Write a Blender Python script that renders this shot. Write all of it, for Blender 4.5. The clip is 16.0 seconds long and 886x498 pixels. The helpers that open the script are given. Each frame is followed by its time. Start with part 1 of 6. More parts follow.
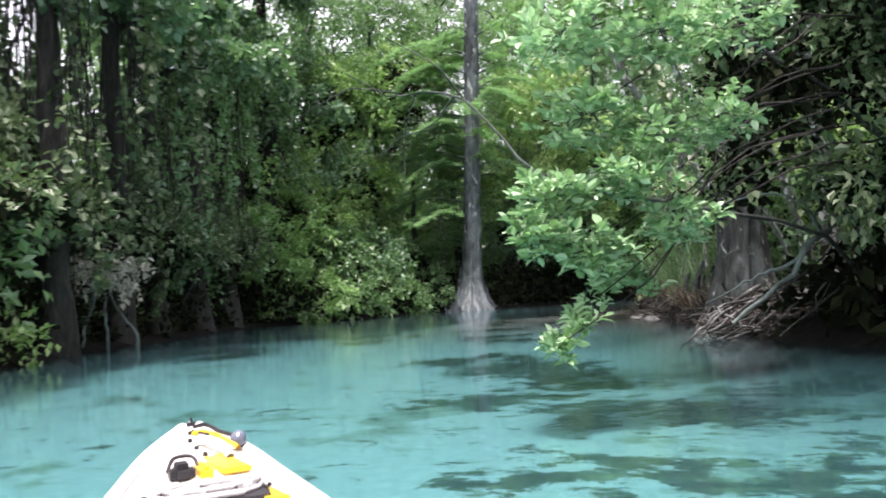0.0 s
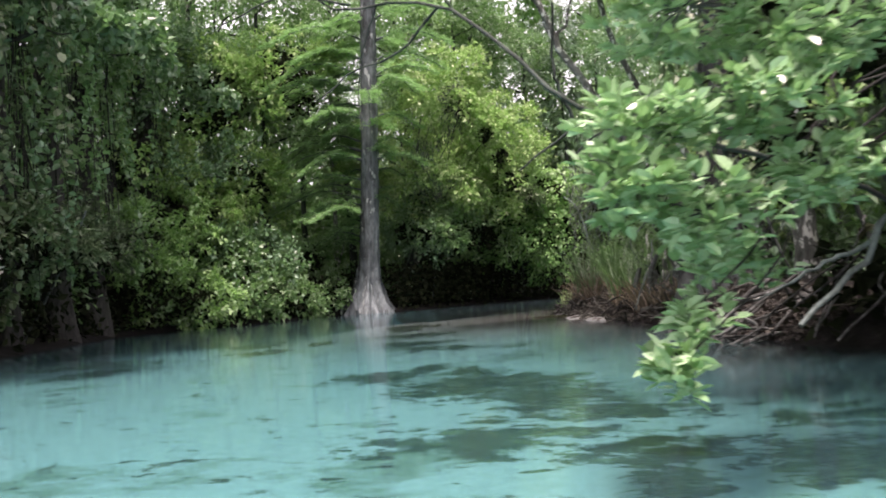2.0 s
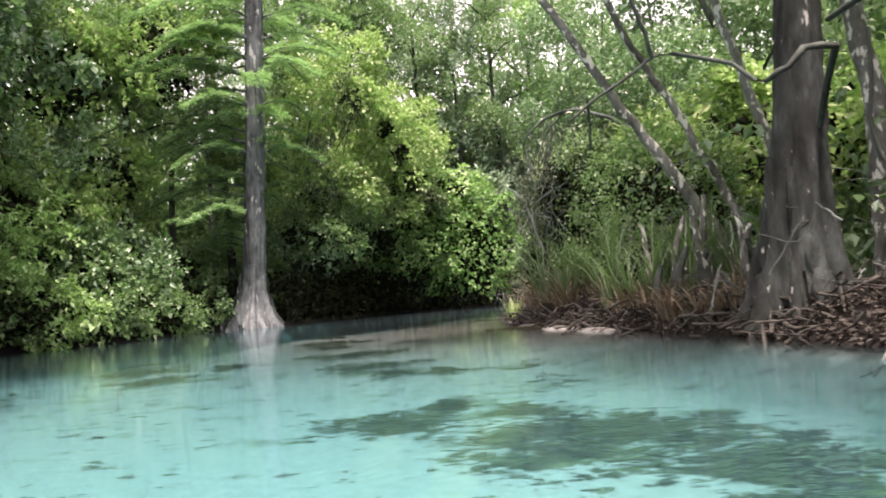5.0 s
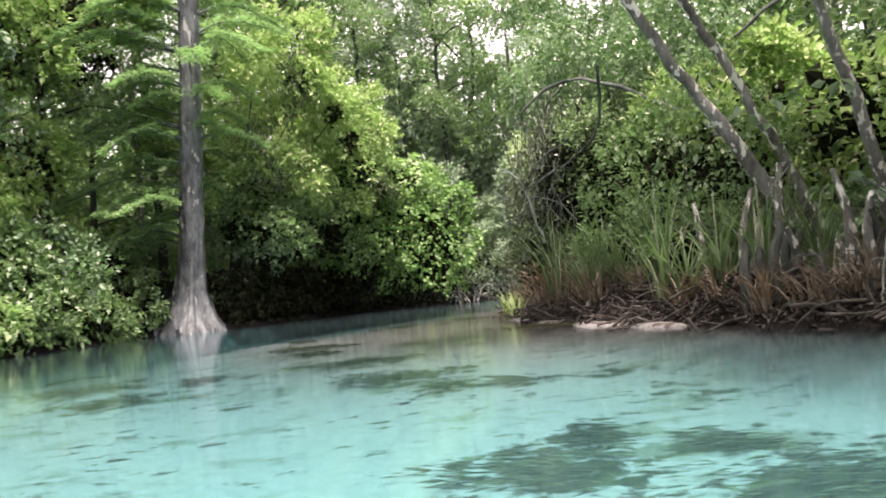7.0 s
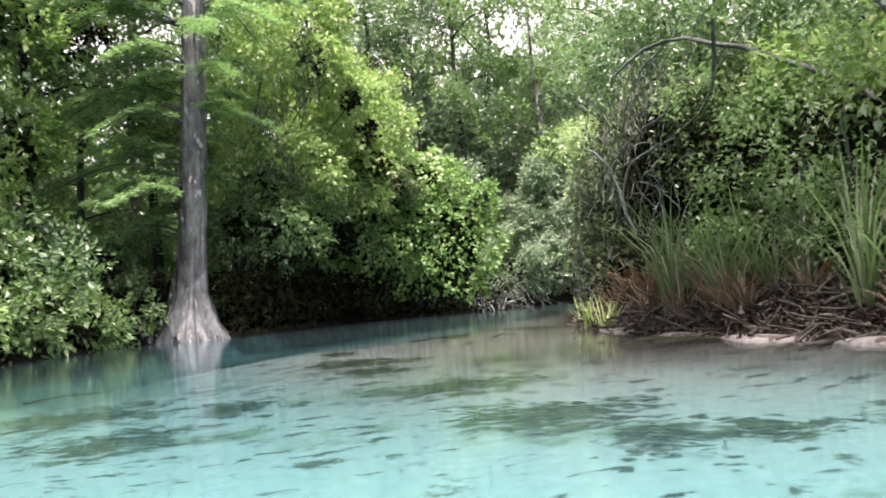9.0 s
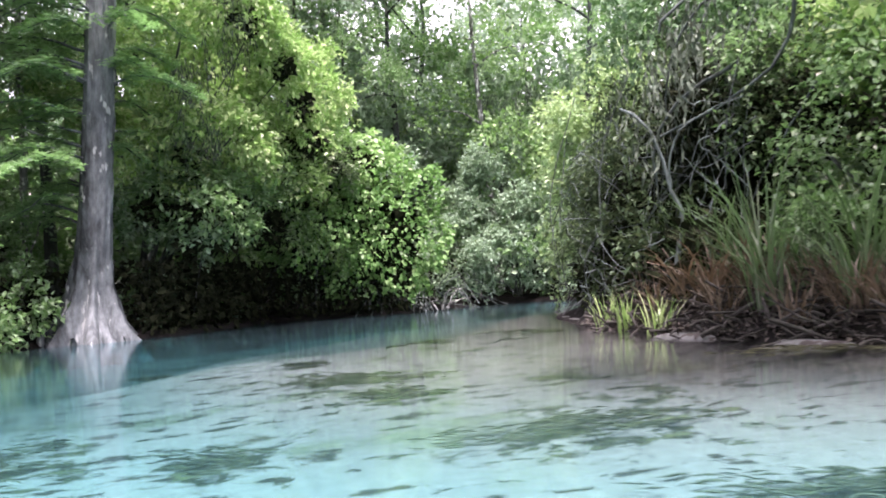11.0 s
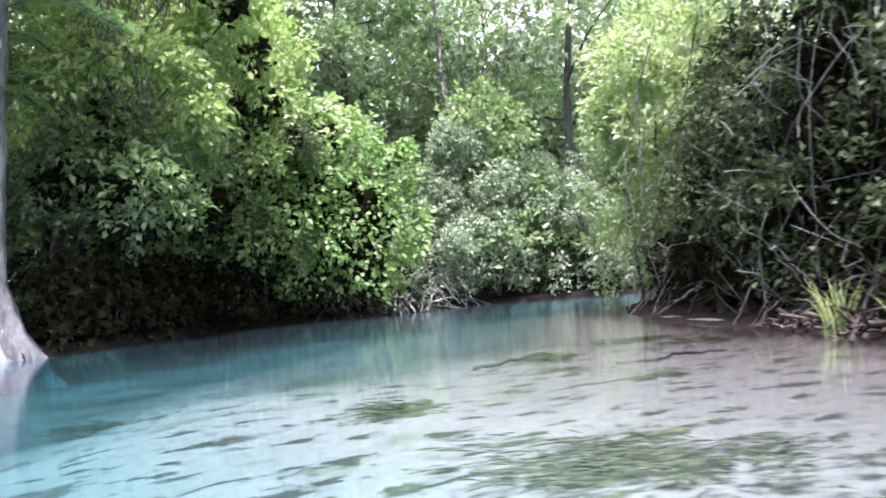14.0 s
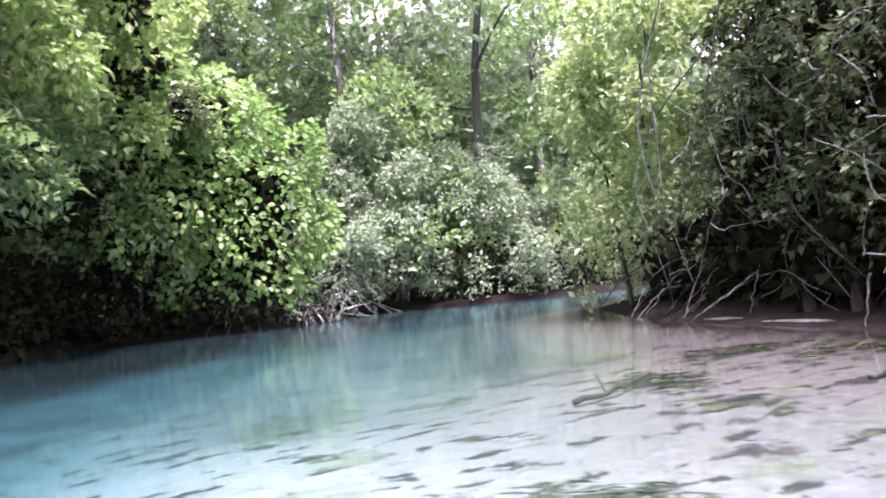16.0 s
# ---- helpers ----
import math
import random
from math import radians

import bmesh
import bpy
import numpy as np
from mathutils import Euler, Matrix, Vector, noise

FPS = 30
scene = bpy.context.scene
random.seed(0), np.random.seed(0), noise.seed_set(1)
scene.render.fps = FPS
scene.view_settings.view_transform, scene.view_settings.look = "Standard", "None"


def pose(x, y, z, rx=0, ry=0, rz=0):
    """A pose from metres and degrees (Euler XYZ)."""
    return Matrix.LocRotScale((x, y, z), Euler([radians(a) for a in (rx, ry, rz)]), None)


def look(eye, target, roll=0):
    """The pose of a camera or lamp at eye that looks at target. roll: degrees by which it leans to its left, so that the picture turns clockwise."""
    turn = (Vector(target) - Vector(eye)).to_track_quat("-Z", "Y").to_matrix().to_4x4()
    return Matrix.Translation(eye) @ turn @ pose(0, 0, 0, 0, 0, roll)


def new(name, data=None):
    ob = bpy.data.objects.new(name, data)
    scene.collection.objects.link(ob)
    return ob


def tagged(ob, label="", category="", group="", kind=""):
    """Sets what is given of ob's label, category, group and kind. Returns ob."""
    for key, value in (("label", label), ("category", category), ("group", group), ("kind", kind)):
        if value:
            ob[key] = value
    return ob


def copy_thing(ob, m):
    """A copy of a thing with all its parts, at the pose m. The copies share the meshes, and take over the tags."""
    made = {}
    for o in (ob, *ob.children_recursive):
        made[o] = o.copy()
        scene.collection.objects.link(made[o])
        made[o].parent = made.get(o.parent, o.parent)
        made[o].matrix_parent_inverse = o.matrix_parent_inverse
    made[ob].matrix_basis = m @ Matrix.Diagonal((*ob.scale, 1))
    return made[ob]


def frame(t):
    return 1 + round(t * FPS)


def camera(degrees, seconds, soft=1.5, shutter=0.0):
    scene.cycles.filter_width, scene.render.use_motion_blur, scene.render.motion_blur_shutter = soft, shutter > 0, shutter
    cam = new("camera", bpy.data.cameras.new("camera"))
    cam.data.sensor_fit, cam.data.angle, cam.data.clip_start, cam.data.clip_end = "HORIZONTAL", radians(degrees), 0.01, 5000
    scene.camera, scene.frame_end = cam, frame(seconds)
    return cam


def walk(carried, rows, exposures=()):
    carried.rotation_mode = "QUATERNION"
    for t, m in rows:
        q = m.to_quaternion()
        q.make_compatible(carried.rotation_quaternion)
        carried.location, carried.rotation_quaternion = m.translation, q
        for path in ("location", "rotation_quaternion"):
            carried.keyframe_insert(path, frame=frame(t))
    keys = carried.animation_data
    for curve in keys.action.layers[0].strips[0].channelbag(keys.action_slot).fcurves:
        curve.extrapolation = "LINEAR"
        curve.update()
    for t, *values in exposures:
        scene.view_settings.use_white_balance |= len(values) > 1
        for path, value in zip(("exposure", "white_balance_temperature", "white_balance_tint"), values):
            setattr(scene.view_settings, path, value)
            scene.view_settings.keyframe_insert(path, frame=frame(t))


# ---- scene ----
cam = camera(55.7, 16.0, soft=1.8, shutter=0.5)
PATH = [
    (0, (6.711, -6.564, 0.749), (5.723, -4.829, 0.86), -3.5),
    (0.5, (6.268, -6.15, 0.75), (5.392, -4.356, 0.853), -4.2),
    (1, (5.815, -5.664, 0.755), (5.044, -3.821, 0.847), -4.4),
    (1.5, (5.372, -5.212, 0.752), (4.661, -3.346, 0.851), -4.4),
    (2, (4.917, -4.749, 0.75), (4.185, -2.89, 0.849), -4.1),
    (2.5, (4.453, -4.287, 0.738), (3.696, -2.438, 0.84), -3.6),
    (3, (3.977, -3.805, 0.748), (3.258, -1.942, 0.852), -4.3),
    (3.5, (3.498, -3.292, 0.748), (2.896, -1.388, 0.86), -3.8),
    (4, (3.025, -2.772, 0.742), (2.538, -0.835, 0.838), -4.4),
    (4.2, (2.832, -2.573, 0.742), (2.382, -0.627, 0.838), -4.5),
    (6.3, (0.942, -0.675, 0.757), (0.588, 1.29, 0.872), -4.6),
    (6.5, (0.739, -0.446, 0.758), (0.431, 1.526, 0.87), -4.7),
    (7, (0.245, 0.196, 0.754), (0.036, 2.183, 0.843), -5.5),
    (7.5, (-0.215, 0.856, 0.746), (-0.375, 2.847, 0.847), -5.4),
    (8, (-0.663, 1.549, 0.743), (-0.844, 3.538, 0.849), -5.2),
    (8.5, (-1.094, 2.303, 0.744), (-1.294, 4.291, 0.838), -5.1),
    (9, (-1.484, 3.067, 0.747), (-1.656, 5.057, 0.856), -4.7),
    (9.2, (-1.647, 3.38, 0.746), (-1.776, 5.373, 0.854), -5.2),
    (11.3, (-3.356, 6.538, 0.758), (-3.271, 8.535, 0.846), -4.3),
    (11.5, (-3.52, 6.858, 0.756), (-3.425, 8.854, 0.836), -4.7),
    (12, (-3.915, 7.68, 0.762), (-3.756, 9.671, 0.852), -4.4),
    (12.5, (-4.278, 8.568, 0.764), (-4.015, 10.55, 0.835), -5.5),
    (13, (-4.6, 9.44, 0.751), (-4.272, 11.412, 0.83), -5.2),
    (13.5, (-4.87, 10.268, 0.757), (-4.525, 12.237, 0.839), -4.9),
    (14, (-5.14, 11.092, 0.751), (-4.838, 13.068, 0.834), -4.6),
    (14.5, (-5.425, 11.917, 0.742), (-5.127, 13.893, 0.837), -4.0),
    (15, (-5.683, 12.763, 0.736), (-5.276, 14.719, 0.826), -5.4),
    (15.5, (-5.907, 13.621, 0.731), (-5.369, 15.546, 0.807), -5.3),
    (16, (-6.096, 14.478, 0.729), (-5.455, 16.371, 0.806), -5.3),
]
walk(cam, [(t, look(eye, target, roll)) for t, eye, target, roll in PATH],
     [(0, 1.0, 6500, 30), (1.2, 0.95, 6650, 37), (2.2, 0.85, 7000, 35), (3, 0.76, 7250, 31), (3.6, 0.86, 7300, 31), (4.1, 1.12, 7350, 35), (7, 1.35, 7350, 39), (9.2, 1.42, 7050, 40), (12, 1.71, 6350, 46), (14, 1.84, 6350, 50), (16, 1.95, 6500, 60)])

# ---- light ----
world = bpy.data.worlds.new("overcast_sky")
scene.world = world
world.use_nodes = True
wn = world.node_tree
sky = wn.nodes.new("ShaderNodeTexSky")
sky.sky_type, sky.sun_disc = "NISHITA", False
sky.sun_elevation, sky.sun_rotation = radians(75), radians(190)
sky.dust_density, sky.ozone_density = 4.0, 1.0
haze = wn.nodes.new("ShaderNodeMixRGB")
haze.inputs[0].default_value = 0.65
haze.inputs[2].default_value = (9.0, 9.3, 9.4, 1)
wn.links.new(sky.outputs[0], haze.inputs[1])
wn.links.new(haze.outputs[0], wn.nodes["Background"].inputs[0])
wn.nodes["Background"].inputs[1].default_value = 0.14
sun = new("sun", bpy.data.lights.new("sun", "SUN"))
sun.data.energy, sun.data.angle, sun.data.color = 4.8, radians(10), (1.0, 0.95, 0.86)
sun.matrix_world = look((0, 0, 40), (-1.8, 10.5, 0))

# ---- materials ----


def shader(name):
    m = bpy.data.materials.new(name)
    m.use_nodes = True
    nt = m.node_tree
    for n in list(nt.nodes):
        nt.nodes.remove(n)
    out = nt.nodes.new("ShaderNodeOutputMaterial")

    def node(kind, ins=None, **props):
        n = nt.nodes.new("ShaderNode" + kind)
        for k, v in props.items():
            if k == "operation":
                n.operation = v
            elif k == "blend":
                n.blend_type = v
            elif k == "attribute":
                n.attribute_name = v
        for k, v in (ins or {}).items():
            if hasattr(v, "is_output"):
                nt.links.new(v, n.inputs[k])
            else:
                n.inputs[k].default_value = v
        return n

    def ramp(fac, stops):
        n = nt.nodes.new("ShaderNodeValToRGB")
        el = n.color_ramp.elements
        while len(el) < len(stops):
            el.new(0.5)
        for e, (p, c) in zip(el, stops):
            e.position, e.color = p, (*c, 1) if len(c) == 3 else c
        nt.links.new(fac, n.inputs[0])
        return n.outputs[0]

    def finish(surface):
        nt.links.new(surface, out.inputs[0])
        return m

    return node, ramp, finish


def leaf_mat(name, cols, rough=0.42, through_light=0.35, glow=(0.18, 0.42, 0.1), shine=0.5):
    node, ramp, finish = shader(name)
    geo = node("NewGeometry")
    info = node("ObjectInfo")
    pos = node("TexCoord").outputs["Object"]
    big = node("TexNoise", {"Vector": pos, "Scale": 0.55, "Detail": 3.0})
    a = node("Math", {0: geo.outputs["Random Per Island"], 1: 0.6}, operation="MULTIPLY")
    b = node("Math", {0: big.outputs[0], 1: 0.55}, operation="MULTIPLY")
    c = node("Math", {0: a.outputs[0], 1: b.outputs[0]}, operation="ADD")
    d = node("Math", {0: info.outputs["Random"], 1: 0.16}, operation="MULTIPLY")
    e = node("Math", {0: c.outputs[0], 1: d.outputs[0]}, operation="ADD")
    col = ramp(e.outputs[0], [(0.15 + 0.75 * i / (len(cols) - 1), k) for i, k in enumerate(cols)])
    fine = node("TexNoise", {"Vector": pos, "Scale": 60.0, "Detail": 2.0})
    col2 = node("MixRGB", {0: 0.25, 1: col, 2: fine.outputs[0]}, blend="OVERLAY").outputs[0]
    p = node("BsdfPrincipled", {"Base Color": col2, "Roughness": rough, "Specular IOR Level": shine})
    tc = node("MixRGB", {0: 0.55, 1: col2, 2: (*glow, 1)}).outputs[0]
    tr = node("BsdfTranslucent", {"Color": tc})
    mx = node("MixShader", {0: through_light, 1: p.outputs[0], 2: tr.outputs[0]})
    return finish(mx.outputs[0])


def rough_mat(name, cols, scale=6.0, stretch=(1, 1, 1), rough=0.85, bump=0.4, spots=None, detail=6.0, metal=0.0):
    """Bark, soil, wood, cloth: two scales of noise, relief, and pale or dark spots with edges of their own."""
    node, ramp, finish = shader(name)
    mp = node("Mapping", {"Vector": node("TexCoord").outputs["Object"], "Scale": stretch})
    n1 = node("TexNoise", {"Vector": mp.outputs[0], "Scale": scale, "Detail": detail, "Roughness": 0.62})
    n2 = node("TexNoise", {"Vector": mp.outputs[0], "Scale": scale * 0.17, "Detail": 2.0})
    f = node("Math", {0: n1.outputs[0], 1: n2.outputs[0]}, operation="ADD")
    h = node("Math", {0: f.outputs[0], 1: 0.5}, operation="MULTIPLY")
    col = ramp(h.outputs[0], [(0.38 + 0.25 * i / max(1, len(cols) - 1), k) for i, k in enumerate(cols)])
    if spots:
        n3 = node("TexNoise", {"Vector": mp.outputs[0], "Scale": spots[1], "Detail": 4.0})
        k = ramp(n3.outputs[0], [(spots[2], (0, 0, 0)), (spots[2] + 0.05, (1, 1, 1))])
        col = node("MixRGB", {0: k, 1: col, 2: (*spots[0], 1)}).outputs[0]
    bp = node("Bump", {"Strength": bump, "Distance": 0.03, "Height": n1.outputs[0]})
    p = node("BsdfPrincipled", {"Base Color": col, "Roughness": rough, "Metallic": metal, "Normal": bp.outputs[0], "Specular IOR Level": 0.3})
    return finish(p.outputs[0])


LEAF_DARK = leaf_mat("leaf_dark", [(0.0244, 0.0563, 0.0283), (0.0587, 0.131, 0.0564), (0.108, 0.212, 0.0968), (0.215, 0.337, 0.23)], 0.34, 0.28)
LEAF_MID = leaf_mat("leaf_mid", [(0.0408, 0.0882, 0.0354), (0.086, 0.181, 0.0642), (0.148, 0.276, 0.105), (0.263, 0.385, 0.24)], 0.34, 0.38)
LEAF_BRIGHT = leaf_mat("leaf_bright", [(0.0841, 0.177, 0.065), (0.168, 0.329, 0.0978), (0.265, 0.466, 0.152), (0.433, 0.604, 0.348)], 0.45, 0.42, shine=0.35)
LEAF_YELLOW = leaf_mat("leaf_yellow_green", [(0.088, 0.182, 0.0523), (0.176, 0.337, 0.0835), (0.291, 0.466, 0.146), (0.456, 0.57, 0.293)], 0.36, 0.45)
LEAF_PALE = leaf_mat("leaf_pale_yellow_green", [(0.0864, 0.171, 0.07), (0.18, 0.323, 0.135), (0.302, 0.484, 0.23), (0.432, 0.627, 0.37)], 0.36, 0.42, (0.3, 0.42, 0.1))
# darker copy of leaf_dark with shade in its colour; also for one dark clump
LEAF_DARK_SHADED = leaf_mat("leaf_dark_shaded", [(0.022, 0.046, 0.02), (0.05, 0.094, 0.04), (0.09, 0.15, 0.066), (0.18, 0.24, 0.14)], 0.45, 0.25, (0.12, 0.24, 0.06))
# grey-green leaf, lightened so its colour stands in for haze on far trees
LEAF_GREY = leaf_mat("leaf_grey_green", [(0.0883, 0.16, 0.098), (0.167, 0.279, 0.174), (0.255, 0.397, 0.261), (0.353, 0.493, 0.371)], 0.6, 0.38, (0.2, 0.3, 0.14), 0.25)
# pale green leaf, lightened further to paint in its white sheen
LEAF_GLOSSY = leaf_mat("leaf_glossy", [(0.0796, 0.166, 0.0731), (0.177, 0.331, 0.155), (0.319, 0.514, 0.276), (0.566, 0.779, 0.52)], 0.25, 0.36)
LEAF_VINE = leaf_mat("vine_leaf", [(0.0572, 0.134, 0.0569), (0.114, 0.252, 0.102), (0.188, 0.363, 0.16), (0.296, 0.463, 0.319)], 0.45, 0.42, shine=0.35)
LEAF_DRAPE = leaf_mat("draped_vine_leaf", [(0.034, 0.09, 0.03), (0.078, 0.19, 0.056), (0.14, 0.31, 0.09), (0.25, 0.42, 0.17)], 0.42, 0.42, shine=0.35)
LEAF_DRY = leaf_mat("dry_pale_leaf", [(0.2, 0.21, 0.17), (0.33, 0.34, 0.28), (0.47, 0.47, 0.4), (0.58, 0.57, 0.5)], 0.7, 0.25, (0.35, 0.35, 0.25), 0.3)
LEAF_BRUSH = leaf_mat("brush_leaf", [(0.0114, 0.0304, 0.0115), (0.0257, 0.0608, 0.0238), (0.0485, 0.0966, 0.0406), (0.1, 0.161, 0.0881)], 0.6, 0.25, (0.12, 0.16, 0.06), 0.2)
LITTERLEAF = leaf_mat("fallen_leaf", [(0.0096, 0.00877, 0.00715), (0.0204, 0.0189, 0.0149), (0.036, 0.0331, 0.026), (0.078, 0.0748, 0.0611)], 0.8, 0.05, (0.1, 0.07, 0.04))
# near-black leaf: the deep shade inside foliage is put into its colour
SHADE_LEAF = leaf_mat("shade_inner_leaf", [(0.0048, 0.0066, 0.0036), (0.0084, 0.012, 0.006), (0.0132, 0.018, 0.0084), (0.021, 0.027, 0.0132)], 0.9, 0.03, (0.03, 0.05, 0.02), 0.08)
NEEDLE = leaf_mat("cypress_needle", [(0.0729, 0.163, 0.0624), (0.134, 0.28, 0.106), (0.207, 0.39, 0.164), (0.304, 0.494, 0.273)], 0.45, 0.48)
REED = leaf_mat("sawgrass_blade", [(0.0214, 0.0467, 0.0205), (0.0463, 0.0935, 0.0399), (0.0713, 0.136, 0.0627), (0.121, 0.17, 0.103)], 0.45, 0.3)
DEADLEAF = leaf_mat("dead_frond", [(0.032, 0.0289, 0.0213), (0.068, 0.0595, 0.0408), (0.12, 0.104, 0.0723), (0.192, 0.17, 0.128)], 0.7, 0.15, (0.3, 0.18, 0.06))
MOSS = leaf_mat("hanging_moss", [(0.0306, 0.051, 0.0336), (0.051, 0.0808, 0.0544), (0.0748, 0.111, 0.076), (0.102, 0.145, 0.104)], 0.8, 0.2, (0.15, 0.16, 0.1))
BARK_CYPRESS = rough_mat("cypress_bark", [(0.02, 0.025, 0.0265), (0.088, 0.108, 0.111), (0.19, 0.225, 0.23)], 5.0, (1, 1, 0.4), 0.92, 1.0, ((0.32, 0.36, 0.35), 4.5, 0.615))
BARK_TRUNK = rough_mat("old_cypress_bark", [(0.0068, 0.00874, 0.0085), (0.0272, 0.0351, 0.033), (0.076, 0.0969, 0.094)], 9.0, (1, 1, 0.28), 0.9, 1.0, ((0.4, 0.42, 0.39), 13.0, 0.665))
BARK_DARK = rough_mat("dark_bark", [(0.0209, 0.027, 0.0234), (0.0417, 0.054, 0.0468), (0.0763, 0.0999, 0.0876)], 12.0, (1, 1, 0.3), 0.9, 0.5, ((0.3, 0.3, 0.26), 3.0, 0.64))
BARK_PALE = rough_mat("lichen_bark", [(0.06, 0.065, 0.058), (0.13, 0.14, 0.128), (0.23, 0.245, 0.23)], 10.0, (1, 1, 0.5), 0.9, 0.7, ((0.62, 0.65, 0.61), 11.0, 0.55))
BARK_BLACK = rough_mat("near_black_bark", [(0.012, 0.012, 0.011), (0.028, 0.029, 0.026), (0.055, 0.056, 0.05)], 12.0, (1, 1, 0.3), 0.85, 0.6)
TWIG = rough_mat("dry_twig", [(0.0303, 0.0397, 0.0359), (0.0664, 0.0878, 0.0802), (0.127, 0.169, 0.158)], 14.0, (1, 1, 0.5), 0.9, 0.2)
PALEWOOD = rough_mat("bleached_wood", [(0.0524, 0.0688, 0.0634), (0.113, 0.15, 0.141), (0.183, 0.246, 0.235)], 14.0, (1, 1, 0.5), 0.9, 0.3)
ROOT = rough_mat("washed_root", [(0.014, 0.0155, 0.0145), (0.055, 0.06, 0.056), (0.23, 0.245, 0.235)], 12.0, (1, 1, 1), 0.85, 0.4)
SANDBAR = rough_mat("pale_sand", [(0.06, 0.066, 0.06), (0.12, 0.13, 0.122), (0.18, 0.195, 0.187)], 7.0, (1, 1, 1), 0.9, 0.2, ((0.05, 0.045, 0.04), 5.0, 0.56))
WEED = leaf_mat("water_weed", [(0.022, 0.027, 0.019), (0.042, 0.05, 0.032), (0.075, 0.085, 0.05), (0.13, 0.14, 0.08)], 0.9, 0.1, (0.1, 0.14, 0.04))
DEBRIS = rough_mat("rotten_wood", [(0.012, 0.013, 0.011), (0.038, 0.039, 0.033), (0.1, 0.1, 0.088)], 9.0, (1, 1, 1), 0.9, 0.5)
SUNK = rough_mat("sunken_wood", [(0.02, 0.02, 0.017), (0.04, 0.04, 0.034), (0.08, 0.08, 0.068)], 9.0, (1, 1, 1), 0.9, 0.5)


def bed_mat():
    node, ramp, finish = shader("river_bed_sand")
    pos = node("TexCoord").outputs["Object"]
    shelf = node("Attribute", attribute="shelf").outputs["Fac"]
    mp = node("Mapping", {"Vector": pos, "Rotation": (0, 0, radians(-14)), "Scale": (0.85, 1.05, 0)})
    warp = node("TexNoise", {"Vector": mp.outputs[0], "Scale": 1.4, "Detail": 3.0})
    wv = node("MixRGB", {0: 0.12, 1: mp.outputs[0], 2: warp.outputs["Color"]}, blend="ADD").outputs[0]
    flatpos = node("Mapping", {"Vector": pos, "Scale": (1, 1, 0)}).outputs[0]
    grain = node("TexNoise", {"Vector": flatpos, "Scale": 9.0, "Detail": 8.0, "Roughness": 0.7})
    sand = ramp(grain.outputs[0], [(0.3, (0.262, 0.266, 0.25)), (0.7, (0.38, 0.38, 0.36))])
    brown = ramp(grain.outputs[0], [(0.3, (0.078, 0.077, 0.069)), (0.7, (0.152, 0.15, 0.137))])
    base = node("MixRGB", {0: shelf, 1: sand, 2: brown}).outputs[0]
    n1 = node("TexNoise", {"Vector": wv, "Scale": 0.62, "Detail": 9.0, "Roughness": 0.68})
    weed = ramp(n1.outputs[0], [(0.54, (0, 0, 0)), (0.62, (0.8, 0.8, 0.8))])
    wcol = ramp(grain.outputs[0], [(0.35, (0.07, 0.085, 0.06)), (0.65, (0.17, 0.19, 0.12))])
    c1 = node("MixRGB", {0: weed, 1: base, 2: wcol}).outputs[0]
    n2 = node("TexNoise", {"Vector": wv, "Scale": 1.7, "Detail": 8.0, "Roughness": 0.7})
    dark = ramp(n2.outputs[0], [(0.6, (0, 0, 0)), (0.64, (1, 1, 1))])
    c2 = node("MixRGB", {0: dark, 1: c1, 2: (0.07, 0.062, 0.05, 1)}).outputs[0]
    fleck_at = node("Mapping", {"Vector": wv, "Scale": (1.3, 2.0, 0)})
    n3 = node("TexNoise", {"Vector": fleck_at.outputs[0], "Scale": 2.2, "Detail": 6.0, "Roughness": 0.62})
    fleck = ramp(node("Math", {0: n3.outputs[0], 1: node("Math", {0: node("Attribute", attribute="fleck").outputs["Fac"], 1: 0.05}, operation="MULTIPLY").outputs[0]}, operation="ADD").outputs[0], [(0.615, (0, 0, 0)), (0.645, (1, 1, 1))])
    c2 = node("MixRGB", {0: fleck, 1: c2, 2: (0.035, 0.034, 0.028, 1)}).outputs[0]
    patch = node("Attribute", attribute="weed").outputs["Fac"]
    n4 = node("TexNoise", {"Vector": wv, "Scale": 3.2, "Detail": 9.0, "Roughness": 0.72})
    ragged = node("Math", {0: node("Math", {0: n4.outputs[0], 1: 2.4}, operation="MULTIPLY").outputs[0], 1: patch}, operation="ADD")
    ragged = ramp(node("Math", {0: ragged.outputs[0], 1: 0.5}, operation="MULTIPLY").outputs[0], [(0.84, (0, 0, 0)), (0.89, (1, 1, 1))])
    pcol = ramp(n3.outputs[0], [(0.4, (0.016, 0.02, 0.015)), (0.56, (0.045, 0.053, 0.03)), (0.66, (0.13, 0.15, 0.07))])
    c2 = node("MixRGB", {0: ragged, 1: c2, 2: pcol}).outputs[0]
    channel = node("Attribute", attribute="channel").outputs["Fac"]
    # dark bed colour for deep water and for painted reflections of the banks
    deep_and_reflection_col = ramp(n1.outputs[0], [(0.38, (0.07, 0.08, 0.075)), (0.56, (0.02, 0.025, 0.022))])
    c2 = node("MixRGB", {0: channel, 1: c2, 2: deep_and_reflection_col}).outputs[0]
    # dark soil taken almost to black: shade under the trees is in its colour
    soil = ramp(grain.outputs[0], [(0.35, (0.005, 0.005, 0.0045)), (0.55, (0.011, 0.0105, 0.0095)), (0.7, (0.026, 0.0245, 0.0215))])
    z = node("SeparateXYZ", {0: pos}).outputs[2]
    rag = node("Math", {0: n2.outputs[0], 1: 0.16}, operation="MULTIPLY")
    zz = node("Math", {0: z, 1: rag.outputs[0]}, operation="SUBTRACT")
